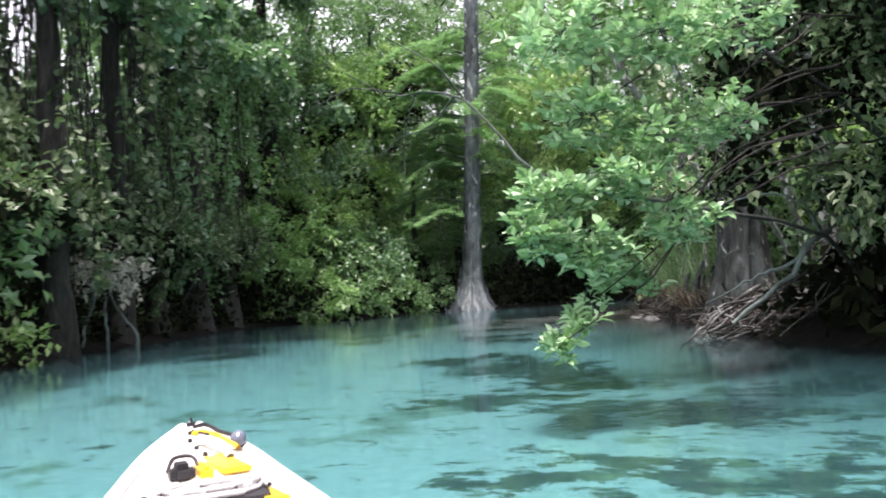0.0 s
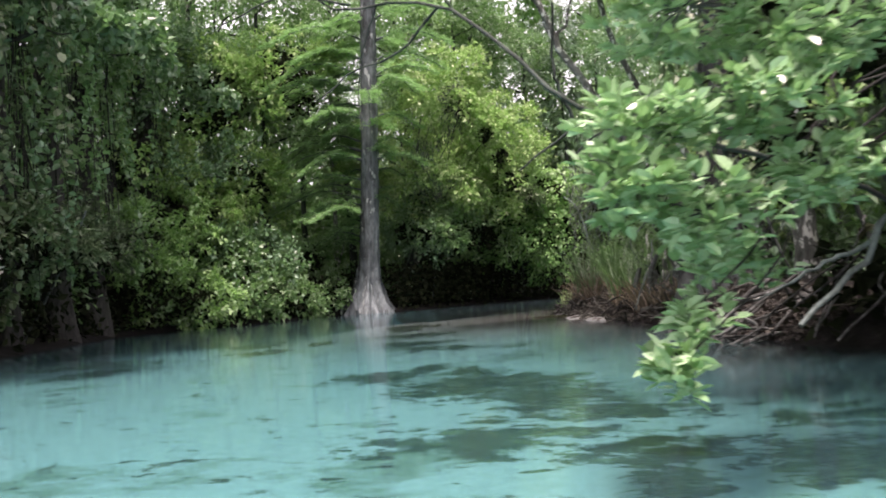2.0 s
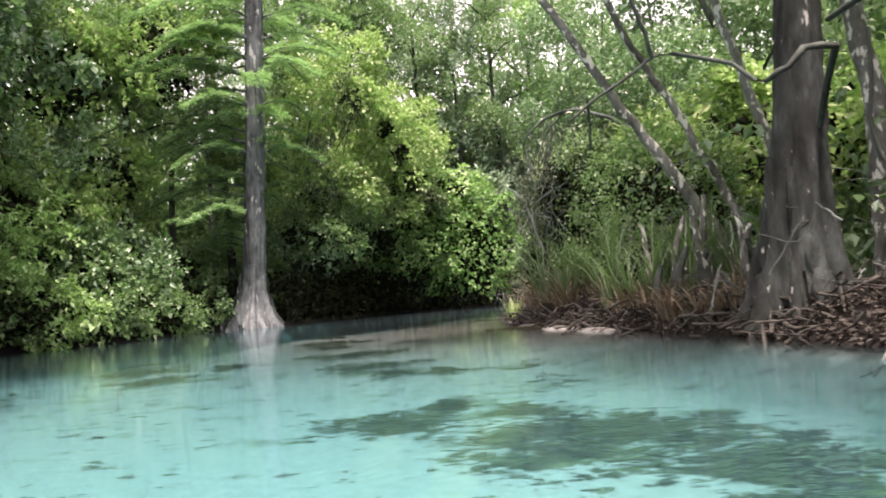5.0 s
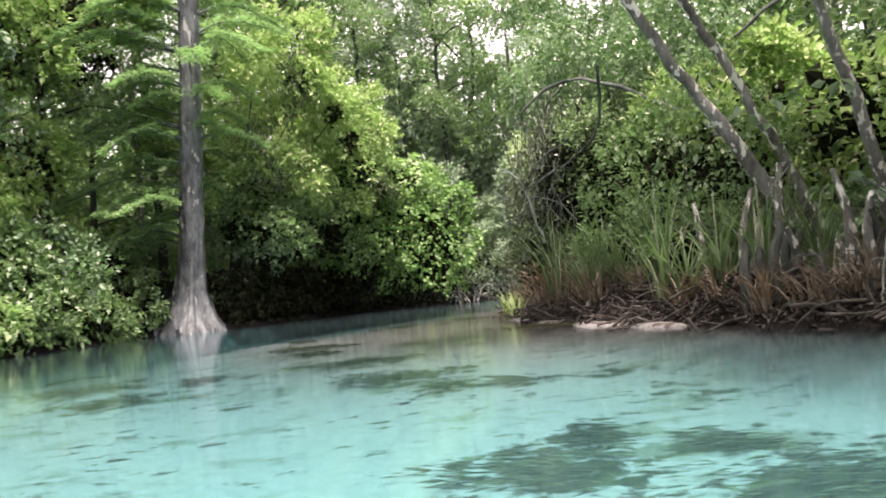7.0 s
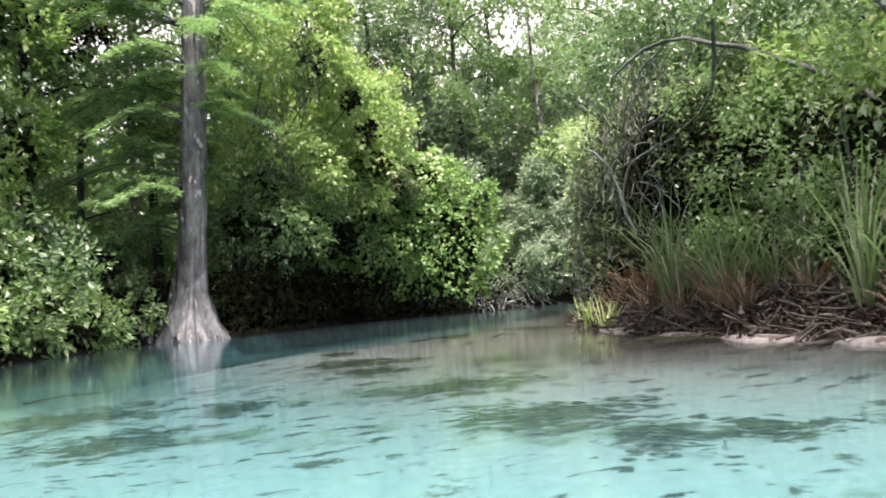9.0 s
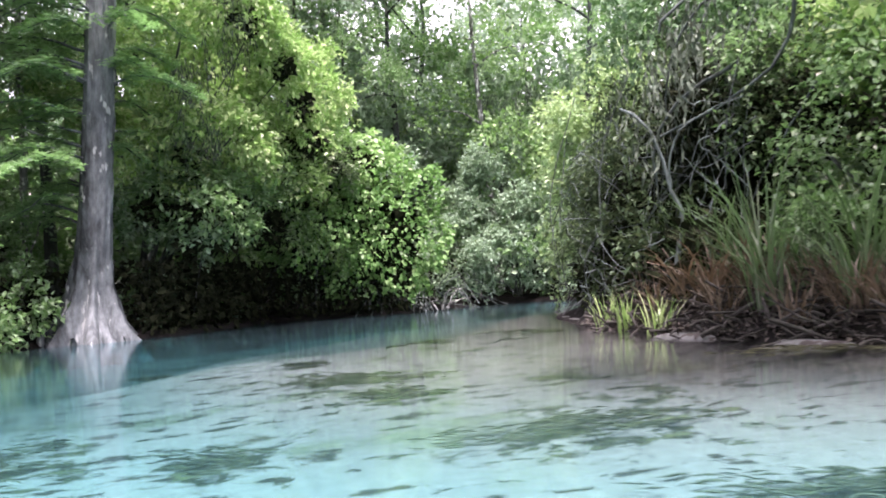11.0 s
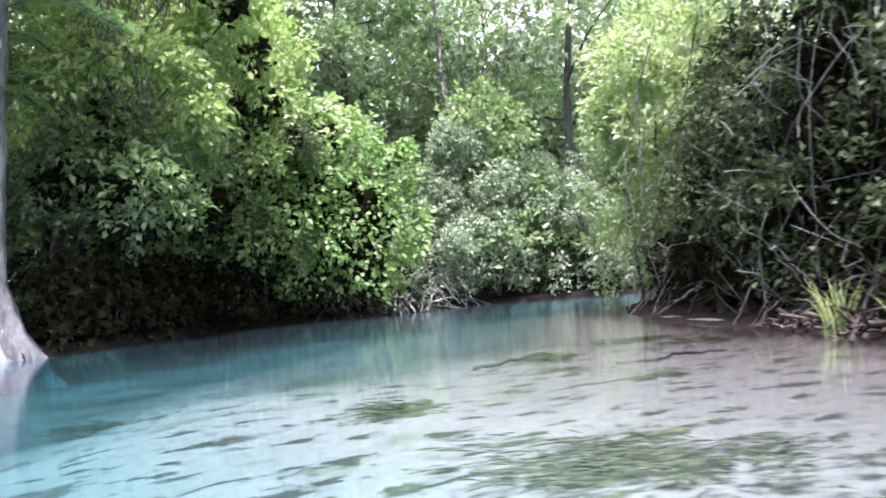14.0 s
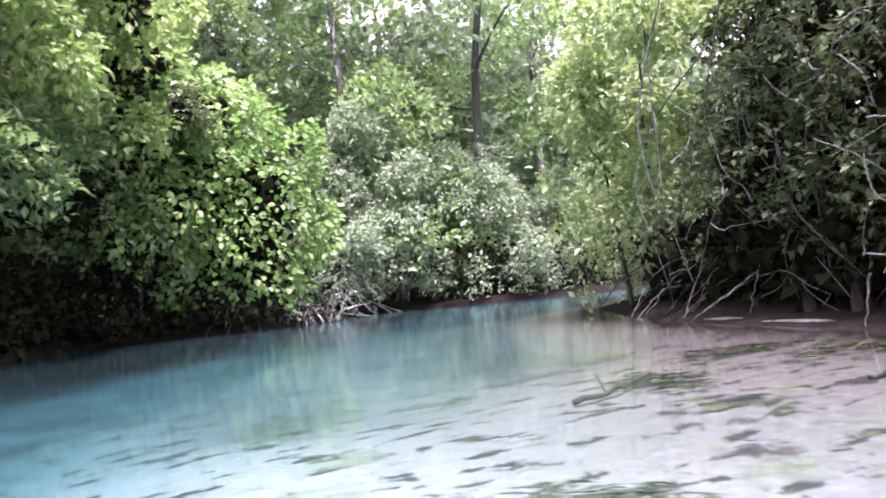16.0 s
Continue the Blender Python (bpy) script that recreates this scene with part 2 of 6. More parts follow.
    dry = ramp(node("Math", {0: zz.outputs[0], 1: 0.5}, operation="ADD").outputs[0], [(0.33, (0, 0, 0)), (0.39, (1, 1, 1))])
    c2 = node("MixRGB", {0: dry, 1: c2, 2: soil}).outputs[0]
    bp = node("Bump", {"Strength": 0.5, "Distance": 0.05, "Height": grain.outputs[0]})
    return finish(node("BsdfPrincipled", {"Base Color": c2, "Roughness": 0.95, "Normal": bp.outputs[0], "Specular IOR Level": 0.1}).outputs[0])


def water_mat():
    node, ramp, finish = shader("spring_water")
    depth = node("Attribute", attribute="depth").outputs["Fac"]
    tint = node("CombineColor", {i: node("Math", {0: a, 1: depth}, operation="POWER").outputs[0] for i, a in enumerate((0.615, 0.9, 0.925))})
    pos = node("TexCoord").outputs["Object"]
    m1 = node("Mapping", {"Vector": pos, "Rotation": (0, 0, radians(30)), "Scale": (1.0, 0.5, 1)})
    w1 = node("TexNoise", {"Vector": m1.outputs[0], "Scale": 1.3, "Detail": 1.5, "Roughness": 0.45})
    w2 = node("TexNoise", {"Vector": pos, "Scale": 0.5, "Detail": 2.0})
    h = node("Math", {0: w1.outputs[0], 1: w2.outputs[0]}, operation="ADD")
    bp = node("Bump", {"Strength": 0.02, "Distance": 0.05, "Height": h.outputs[0]})
    fr = node("Fresnel", {"IOR": 1.33, "Normal": bp.outputs[0]})
    k = node("Math", {0: fr.outputs[0], 1: 0.95}, operation="MULTIPLY")
    gl = node("BsdfGlossy", {"Color": (0.95, 0.97, 1, 1), "Roughness": 0.1, "Normal": bp.outputs[0]})
    tr = node("BsdfTransparent", {"Color": tint.outputs[0]})
    scatter = node("BsdfDiffuse", {"Color": (0.1, 0.31, 0.35, 1)})
    murk = ramp(node("Math", {0: depth, 1: 0.25}, operation="MULTIPLY").outputs[0], [(0.0, (0, 0, 0)), (0.36, (0.09, 0.09, 0.09)), (0.5, (0.09, 0.09, 0.09)), (0.78, (0.04, 0.04, 0.04))])
    body = node("MixShader", {0: murk, 1: tr.outputs[0], 2: scatter.outputs[0]})
    return finish(node("MixShader", {0: k.outputs[0], 1: body.outputs[0], 2: gl.outputs[0]}).outputs[0])


BED, WATER = bed_mat(), water_mat()

# ---- building helpers ----
Z3 = np.array([0.0, 0.0, 1.0])


def unit(v):
    v = np.asarray(v, float)
    return v / np.maximum(np.linalg.norm(v, axis=-1, keepdims=True), 1e-9)


def quads(name, verts, faces, smooth=False):
    """A mesh from arrays of corners and four-cornered faces."""
    me = bpy.data.meshes.new(name)
    verts, faces = np.asarray(verts, np.float32), np.asarray(faces, np.int32)
    me.vertices.add(len(verts))
    me.vertices.foreach_set("co", verts.ravel())
    me.loops.add(faces.size)
    me.loops.foreach_set("vertex_index", faces.ravel())
    me.polygons.add(len(faces))
    me.polygons.foreach_set("loop_start", np.arange(0, faces.size, faces.shape[1], dtype=np.int32))
    me.update(calc_edges=True)
    me.validate()
    me.polygons.foreach_set("use_smooth", np.full(len(me.polygons), smooth))
    return me


def part(name, me, material, parent=None, label=""):
    """Links a mesh or a bmesh as one object, under a thing or a part."""
    if isinstance(me, bmesh.types.BMesh):
        bm, me = me, bpy.data.meshes.new(name)
        bm.to_mesh(me)
        bm.free()
    if material is not None and not me.materials:
        me.materials.append(material)
    ob = new(name, me)
    if parent is not None:
        ob.parent = parent
    return tagged(ob, label)


def thing(name, x, y, z, label, category, group="", kind=""):
    ob = new(name)
    ob.location = (x, y, z)
    return tagged(ob, label, category, group, kind)


def leaf_arrays(rng, at, way, size, width=0.45, up=0.7, fold=0.12):
    """Folded four-cornered leaves: roots, directions, sizes."""
    n = len(at)
    way = unit(way)
    flat = unit(Z3 * up + rng.normal(size=(n, 3)) * (1.05 - up))
    side = unit(np.cross(way, flat))
    nor = np.cross(side, way)
    size = (size * rng.uniform(0.65, 1.25, n))[:, None]
    mid = at + way * size * 0.45
    v = np.stack([at, mid + side * size * width * 0.5 + nor * size * fold, at + way * size - nor * size * fold * 0.5,
                  mid - side * size * width * 0.5 + nor * size * fold], 1)
    return v.reshape(-1, 3)


def oval_mesh(name, rng, at, way, size, width=0.5, up=0.6, fold=0.1):
    """Ovate leaves, each of two halves creased along the midrib."""
    n = len(at)
    way = unit(way)
    flat = unit(Z3 * up + rng.normal(size=(n, 3)) * (1.05 - up))
    side = unit(np.cross(way, flat))
    nor = np.cross(side, way)
    size = (size * rng.uniform(0.6, 1.3, n))[:, None]
    a, b = at + way * size * 0.3 + nor * size * fold, at + way * size * 0.68 + nor * size * fold * 0.7
    w1, w2 = side * size * width * 0.5, side * size * width * 0.42
    v = np.stack([at, a + w1, b + w2, at + way * size - nor * size * fold * 0.6, b - w2, a - w1], 1).reshape(-1, 3)
    k = np.arange(n)[:, None] * 6
    return quads(name, v, np.concatenate([k + np.array([0, 1, 2, 3]), k + np.array([0, 3, 4, 5])]))


def leaf_mesh(name, chunks):
    v = np.concatenate(chunks)
    return quads(name, v, np.arange(len(v)).reshape(-1, 4))


def sprays(rng, at, out, per, length, size, droop=0.2, width=0.45, up=0.75, spread=0.32):
    """Twigs that end in tufts of leaves."""
    n = len(at)
    axis = unit(out + rng.normal(size=(n, 3)) * 0.55 - Z3 * droop)
    t = rng.uniform(0, 1, (n, per, 1))
    p = at[:, None] + axis[:, None] * t * length + rng.normal(size=(n, per, 3)) * length * spread * 0.5
    way = axis[:, None] * 0.7 + rng.normal(size=(n, per, 3)) * 0.6 - Z3 * droop * 0.6
    return leaf_arrays(rng, p.reshape(-1, 3), way.reshape(-1, 3), size, width, up)


def shell(rng, centre, radii, n, lump=0.3, inner=0.45, low=-0.55):
    """Places and outward ways on the lobes of an ellipsoid: rounded clumps with gaps between them."""
    radii = np.asarray(radii, float)
    k = int(np.clip(5 + 2.2 * radii.mean() ** 2, 6, 26))
    d = unit(rng.normal(size=(k * 3 + 20, 3)))
    d = d[d[:, 2] > low][:k]
    reach = rng.uniform(0.62, 0.86, len(d))
    wide = rng.uniform(0.24, 0.46, len(d)) * (8 / (k + 2)) ** 0.3
    pick = rng.choice(len(d), n, p=wide**2 / (wide**2).sum())
    e = unit(rng.normal(size=(n, 3)) + 0.9 * d[pick] + 0.75 * Z3)
    r = wide[pick] * (inner + (1 - inner) * rng.uniform(0, 1, n) ** 0.5)
    p = d[pick] * reach[pick][:, None] + e * r[:, None]
    return np.asarray(centre) + p * radii, unit(e / radii)


def bent(points, n=10, wobble=0.0, rng=None):
    """A smooth line through a few points."""
    p = np.asarray(points, float)
    if len(p) == 2:
        p = np.array([p[0], (p[0] + p[1]) / 2, p[1]])
    q = np.vstack([2 * p[0] - p[1], p, 2 * p[-1] - p[-2]])
    out = []
    per = max(2, n // (len(p) - 1))
    for i in range(len(p) - 1):
        a, b, c, d = q[i : i + 4]
        for t in np.linspace(0, 1, per, endpoint=False):
            out.append(0.5 * (2 * b + (c - a) * t + (2 * a - 5 * b + 4 * c - d) * t * t + (3 * b - a - 3 * c + d) * t**3))
    out.append(p[-1])
    out = np.array(out)
    if wobble and rng is not None:
        out[1:-1] += rng.normal(size=(len(out) - 2, 3)) * wobble
    return out


def tube(line, r0, r1, sides=7, flare=0.0, flutes=0, knob=0.0, rng=None):
    """Corners and faces of a tapered, closed tube along a line; flare widens its foot, flutes crease it."""
    line = np.asarray(line, float)
    n = len(line)
    tang = unit(np.gradient(line, axis=0))
    ref = np.array([1.0, 0.0, 0.0]) if abs(tang[0][2]) > 0.6 else Z3
    a = unit(np.cross(tang, ref))
    b = np.cross(tang, a)
    t = np.linspace(0, 1, n)
    rad = r0 + (r1 - r0) * t
    th = np.linspace(0, 2 * np.pi, sides, endpoint=False)
    run = np.concatenate([[0], np.cumsum(np.linalg.norm(np.diff(line, axis=0), axis=1))])
    foot = np.exp(-(run / 1.15) ** 1.3)[:, None]
    R = rad[:, None] * np.ones((n, sides))
    if flare:
        R = R * (1 + flare * foot * (1 + (0.62 * np.cos(flutes * th + 0.9 * np.sin(2 * th)) if flutes else 0)))
        if flutes:
            R = R * (1 + 0.05 * np.cos(flutes * 2 * th))
    if knob and rng is not None:
        R = R * (1 + rng.normal(size=R.shape) * knob)
    v = line[:, None] + R[..., None] * (np.cos(th)[None, :, None] * a[:, None] + np.sin(th)[None, :, None] * b[:, None])
    i = np.arange((n - 1) * sides).reshape(n - 1, sides)
    j = np.roll(i, -1, axis=1)
    f = np.stack([i, j, j + sides, i + sides], -1).reshape(-1, 4)
    return v.reshape(-1, 3), f


def tubes(name, many, smooth=True):
    vs, fs, k = [], [], 0
    for v, f in many:
        vs.append(v), fs.append(f + k)
        k += len(v)
    return quads(name, np.concatenate(vs), np.concatenate(fs), smooth)

# ---- the river and its banks ----
LEFT = [(46, -46), (24, -30), (9, -16), (0, -6.5), (-5.6, 1), (-8.8, 5), (-10.8, 9.2), (-12.8, 12.6), (-15.2, 17.2), (-14.8, 19.8), (-12.9, 21.6),
        (-12.8, 25.6), (-11.6, 27.8), (-9.6, 28.2), (-8.6, 31.5), (-8.0, 34.4), (-5.6, 34.6), (-3.6, 34.2), (-2.4, 35.8), (-0.4, 38.0), (1.8, 36.8),
        (4.0, 36.2), (8, 37.2), (14, 40.5), (26, 47), (60, 62)]
RIGHT = [(60, -36), (32, -20), (17, -8.5), (10.5, -2.2), (7.6, 1.2), (6.2, 2.6), (5.2, 3.8), (4.3, 5.6), (3.0, 8.8), (1.9, 11.0), (0.9, 12.8), (0.2, 14.6),
         (-0.3, 17.2), (-0.5, 20), (-0.4, 22.8), (0.1, 25), (1.1, 27.6), (3.6, 30.4), (8, 32.8), (15, 35.6), (27, 41), (62, 55)]


def line_dist(px, py, line):
    best = np.full(np.shape(px), 1e9)
    for (ax, ay), (bx, by) in zip(line[:-1], line[1:]):
        dx, dy = bx - ax, by - ay
        t = np.clip(((px - ax) * dx + (py - ay) * dy) / (dx * dx + dy * dy), 0, 1)
        best = np.minimum(best, np.hypot(px - ax - t * dx, py - ay - t * dy))
    return best


def in_river(px, py):
    ring = LEFT + RIGHT[::-1]
    inside = np.zeros(np.shape(px), bool)
    for (ax, ay), (bx, by) in zip(ring, ring[1:] + ring[:1]):
        if ay != by:
            inside ^= ((ay > py) != (by > py)) & (px < (bx - ax) * (py - ay) / (by - ay) + ax)
    return inside


def smooth(a, b, x):
    t = np.clip((x - a) / (b - a), 0, 1)
    return t * t * (3 - 2 * t)


def rolling(x, y, s=1.0):
    return np.sin(x * 0.9 * s + 1.3) * np.sin(y * 0.7 * s) + 0.5 * np.sin(x * 2.3 * s + y * 1.1 * s) + 0.3 * np.sin(x * 4.7 * s - y * 3.9 * s)


def land(px, py):
    """Height of the ground (the bed lies as high as it looks through the water), how deep the water stands, and how far a place belongs to the shallow shelf along the inner bank."""
    px, py = np.asarray(px, float), np.asarray(py, float)
    dl, dr = line_dist(px, py, LEFT), line_dist(px, py, RIGHT)
    wet = in_river(px, py)
    d = np.minimum(dl, dr)
    u = dr / np.maximum(dl + dr, 0.01)
    inner = smooth(4, 14, py)
    shallow = (1 - smooth(0.16, 0.72, u + 0.03 * rolling(px, py, 0.8))) * inner * (1 - 0.8 * smooth(21.0, 24.8, py - 0.5 * px + 0.3 * rolling(px, py, 0.7)) * smooth(0.8, 2.2, dr))
    deep = 1.45 - 1.15 * shallow + 0.06 * rolling(px, py, 0.6)
    deep = deep + 1.7 * smooth(11, 19, py) * smooth(0.42, 0.68, u)
    depth = deep * np.minimum(dl / 0.3, 1) ** 0.6 * np.minimum(dr / (1.0 + 2.0 * inner), 1) ** 0.8
    rise = np.where(dl < dr, 0.18 * np.minimum(d / 0.5, 1) + 0.32 * smooth(1, 4, d), (0.45 - 0.25 * smooth(17, 20, py)) * np.minimum(d / 0.9, 1) ** 0.8) + 0.5 * smooth(3, 25, d) + 0.07 * rolling(px, py, 1.2) * smooth(0.2, 1.5, d)
    return np.where(wet, -0.08 * np.minimum(d / 0.4, 1) - 0.15 * depth, rise), np.where(wet, depth, 0), np.where(wet, np.clip((1 - smooth(1.0, 9.0, dr + 0.5 * rolling(px, py))) * inner, 0, 1), 0)


def sheet(xs, ys):
    gx, gy = np.meshgrid(xs, ys)
    n, m = len(xs), len(ys)
    i = (np.arange(m - 1)[:, None] * n + np.arange(n - 1)[None]).ravel()
    return gx.ravel(), gy.ravel(), np.stack([i, i + 1, i + n + 1, i + n], 1)


gx, gy, gf = sheet(np.concatenate([[-2500, -600, -200, -90, -55], np.arange(-34, 34, 0.3), [45, 60, 90, 200, 600, 2500]]),
                   np.concatenate([[-2500, -600, -200, -90, -50], np.arange(-26, 62, 0.3), [70, 90, 200, 600, 2500]]))
gz, gd, gs = land(gx, gy)
ground_me = quads("ground", np.stack([gx, gy, gz], 1), gf, True)
ground_me.attributes.new("shelf", "FLOAT", "POINT").data.foreach_set("value", gs.astype(np.float32))
wet = in_river(gx, gy)
gu = line_dist(gx, gy, RIGHT) / np.maximum(line_dist(gx, gy, RIGHT) + line_dist(gx, gy, LEFT), 0.01)
channel = np.where(wet, 0.9 * smooth(10, 17, gy) * np.maximum(smooth(0.36, 0.62, gu + 0.025 * rolling(gx, gy, 0.9)), 0.7 * smooth(21.2, 24.6, gy - 0.5 * gx + 0.3 * rolling(gx, gy, 0.7)) * smooth(0.8, 2.2, line_dist(gx, gy, RIGHT))), 0)
# bed darkened along the outer bank, standing in for its dark reflection
channel = np.maximum(channel, np.where(wet, 0.9 * (1 - smooth(0.3, 1.5, line_dist(gx, gy, LEFT))), 0))
gr = line_dist(gx, gy, RIGHT)
# reflection of the inner bank put into the bed colour as a dark band
channel = np.maximum(channel, np.where(wet, (0.9 - 0.45 * smooth(9, 14, gy)) * (1 - smooth(0.3, 2.0 + 1.3 * (1 - smooth(7, 10, gy)), gr + 0.3 * rolling(gx, gy, 1.3))), 0))
# weed beds on the sand: place and half sizes
WEEDBED = [(5.3, -1.9, 0.7, 0.5), (6.2, -1.9, 0.6, 0.5), (6.9, -0.9, 0.9, 0.6), (4.6, -2.4, 0.3, 0.25), (3.0, 0.8, 0.9, 0.55), (2.7, 0.6, 0.8, 0.6), (4.2, 0.4, 0.7, 0.5), (5.4, 0.2, 0.8, 0.5), (3.6, 2.0, 1.0, 0.6), (5.6, 1.6, 0.9, 0.5),
           (1.6, 3.4, 0.6, 0.5), (2.2, 4.4, 0.9, 0.5), (-4.1, 20.7, 0.5, 0.2), (-3.3, 21.1, 0.5, 0.2), (-2.3, 21.5, 0.6, 0.2), (-3.0, 18.6, 0.5, 0.3), (-2.4, 17.6, 0.6, 0.3), (-1.8, 13.7, 0.5, 0.4), (-1.3, 12.4, 0.5, 0.5),
           (0.9, 8.4, 0.5, 0.4), (1.5, 7.1, 0.6, 0.5)]
BEDWEED = [(1.3, 5.2, 0.2, 0.3), (0.6, 5.6, 0.2, 0.4), (-1.3, 9.3, 0.6, 0.8), (-6.4, 11.9, 1.4, 1.3), (-2.1, 11.3, 1.0, 0.8), (-0.6, 8.3, 0.3, 0.4), (-0.0, 8.3, 0.2, 0.3), (-4.4, 11.4, 0.4, 0.7), (-5.0, 9.9, 0.6, 0.8), (-3.8, 14.8, 1.0, 1.3), (0.6, 13.3, 1.1, 0.8), (-4.6, 17.2, 0.5, 0.4), (-7.3, 19.4, 0.6, 0.7), (-0.9, 19.7, 0.9, 0.5), (2.9, 2.9, 0.6, 1.3), (0.2, 4.9, 0.6, 0.6), (-6.3, 6.9, 0.6, 1.3), (1.8, 3.9, 0.8, 1.3), (4.4, -0.4, 0.2, 0.4), (5.2, 0.2, 0.4, 0.7), (-8.2, 8.6, 1.1, 1.3), (-3.3, 13.4, 0.6, 0.6), (-1.4, 20.4, 0.8, 0.4), (-2.8, 19.6, 0.5, 0.5)]
weed = np.zeros(len(gx))
for x, y, sx, sy in WEEDBED + BEDWEED:
    weed = np.maximum(weed, (0.62 if y > 6 else 0.78) * np.exp(-(((gx - x) / (1.1 * sx + 0.15)) ** 2 + ((gy - y) / (1.1 * sy + 0.15)) ** 2)))
ground_me.attributes.new("weed", "FLOAT", "POINT").data.foreach_set("value", weed.astype(np.float32))
ground_me.attributes.new("fleck", "FLOAT", "POINT").data.foreach_set("value", smooth(4, 13, gy).astype(np.float32))
ground_me.attributes.new("channel", "FLOAT", "POINT").data.foreach_set("value", channel.astype(np.float32))
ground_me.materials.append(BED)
part("ground", ground_me, None)
tagged(bpy.data.objects["ground"], "dark forest soil banks, blackened further in place of shade, round a pale sandy river bed", "ground", kind="structure")

wx, wy, wf = sheet(np.arange(-40, 66, 0.5), np.arange(-50, 66, 0.5))
wz, wd, ws = land(wx, wy)
keep = (wz[wf].min(1) < 0.12)
used = np.unique(wf[keep])
back = np.zeros(len(wx), np.int64)
back[used] = np.arange(len(used))
water_me = quads("water", np.stack([wx, wy, wx * 0], 1)[used], back[wf[keep]], True)
water_me.attributes.new("depth", "FLOAT", "POINT").data.foreach_set("value", wd[used].astype(np.float32))
part("water", water_me, WATER)
tagged(bpy.data.objects["water"], "clear turquoise spring water, gently rippled, over pale sand", "water", kind="structure")


def ground_z(x, y):
    return float(land(x, y)[0])


# ---- trees of the forest ----


def crown_mesh(rng, blobs, density, per, length, size, droop=0.25, width=0.6, up=0.6, low=-0.6, inner=0.4, core=2.4, core_size=1.7):
    chunks = []
    for cx, cy, cz, rx, ry, rz in blobs:
        area = 4 * math.pi * ((rx * ry) ** 1.6 / 3 + (rx * rz) ** 1.6 / 3 + (ry * rz) ** 1.6 / 3) ** (1 / 1.6)
        at, out = shell(rng, (cx, cy, cz), (rx, ry, rz), int(area * density), low=low, inner=inner)
        chunks.append(sprays(rng, at, out, per, length, size, droop, width, up))
        if core:
            at, out = shell(rng, (cx, cy, cz), (rx * 0.72, ry * 0.72, rz * 0.72), int(area * core), low=low, inner=0.2)
            chunks.append(sprays(rng, at, out, 5, length, size * core_size, droop, 0.65, 0.4))
    return leaf_mesh("crown", chunks)


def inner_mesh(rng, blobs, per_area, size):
    """Near-black leaves inside a mass of foliage that stand in for its deep shade."""
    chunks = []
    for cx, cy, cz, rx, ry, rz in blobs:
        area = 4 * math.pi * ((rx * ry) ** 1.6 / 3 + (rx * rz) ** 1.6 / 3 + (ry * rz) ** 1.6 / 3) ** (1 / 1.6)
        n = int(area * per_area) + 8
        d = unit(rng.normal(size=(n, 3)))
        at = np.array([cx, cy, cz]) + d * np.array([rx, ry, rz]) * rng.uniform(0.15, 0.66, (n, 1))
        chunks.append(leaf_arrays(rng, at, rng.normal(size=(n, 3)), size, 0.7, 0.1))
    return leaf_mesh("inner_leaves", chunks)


def forest_tree(seed, h, reach, leaf, bark, label, density=4.2, size=0.205, lean=0.4, low=0.04, r=0.15):
    rng = np.random.default_rng(seed)
    t = thing("tree", 0, 0, 0, label, "tree", "trees of the riverside forest")
    top = np.array([rng.normal() * lean, rng.normal() * lean, h * 0.92])
    stem = bent([(0, 0, -0.3), (rng.normal() * 0.15, rng.normal() * 0.15, h * 0.35), top * (1, 1, 0.7), top], 12, 0.03, rng)
    part("trunk", tubes("trunk", [tube(stem, r, r * 0.25, 7, 0.6)]), bark, t)
    blobs = []
    for k in range(9):
        f = low + 0.1 + (0.95 - low) * k / 8.5
        base = stem[min(len(stem) - 2, int(f * len(stem)))]
        a = k * 2.4 + rng.uniform(0, 1)
        ln = reach * (1.1 - 0.55 * f) * rng.uniform(0.7, 1.15)
        tip = base + np.array([math.cos(a) * ln, math.sin(a) * ln, ln * rng.uniform(0.0, 0.5)])
        part("limb", tubes("limb", [tube(bent([base, (base + tip) / 2 + (0, 0, 0.25), tip], 6, 0.03, rng), r * 0.32, r * 0.08, 5)]), bark, t)
        s = rng.uniform(0.75, 1.1)
        blobs.append((*(base * 0.25 + tip * 0.75), ln * 0.62 * s, ln * 0.62 * s, ln * 0.42 * s))
    blobs.append((*top, reach * 0.55, reach * 0.55, reach * 0.5))
    part("crown", crown_mesh(rng, blobs, density, 7, 0.6, size, core=0.6, core_size=1.15), leaf, t)
    return t


FOREST = [
    (11, 13.0, 3.3, LEAF_MID, BARK_DARK, "tall broadleaf tree with a mid-green crown on the bank"),
    (12, 15.0, 3.0, LEAF_BRIGHT, BARK_PALE, "slender tree with a light green leafy crown"),
    (13, 11.0, 3.2, LEAF_DARK, BARK_DARK, "dense dark green tree in the riverside wood"),
    (14, 14.0, 3.4, LEAF_GREY, BARK_DARK, "tall pale grey-green tree"),
    (15, 10.0, 2.8, LEAF_YELLOW, BARK_PALE, "young yellow-green tree among older ones"),
]
rng = np.random.default_rng(5)
spots = []
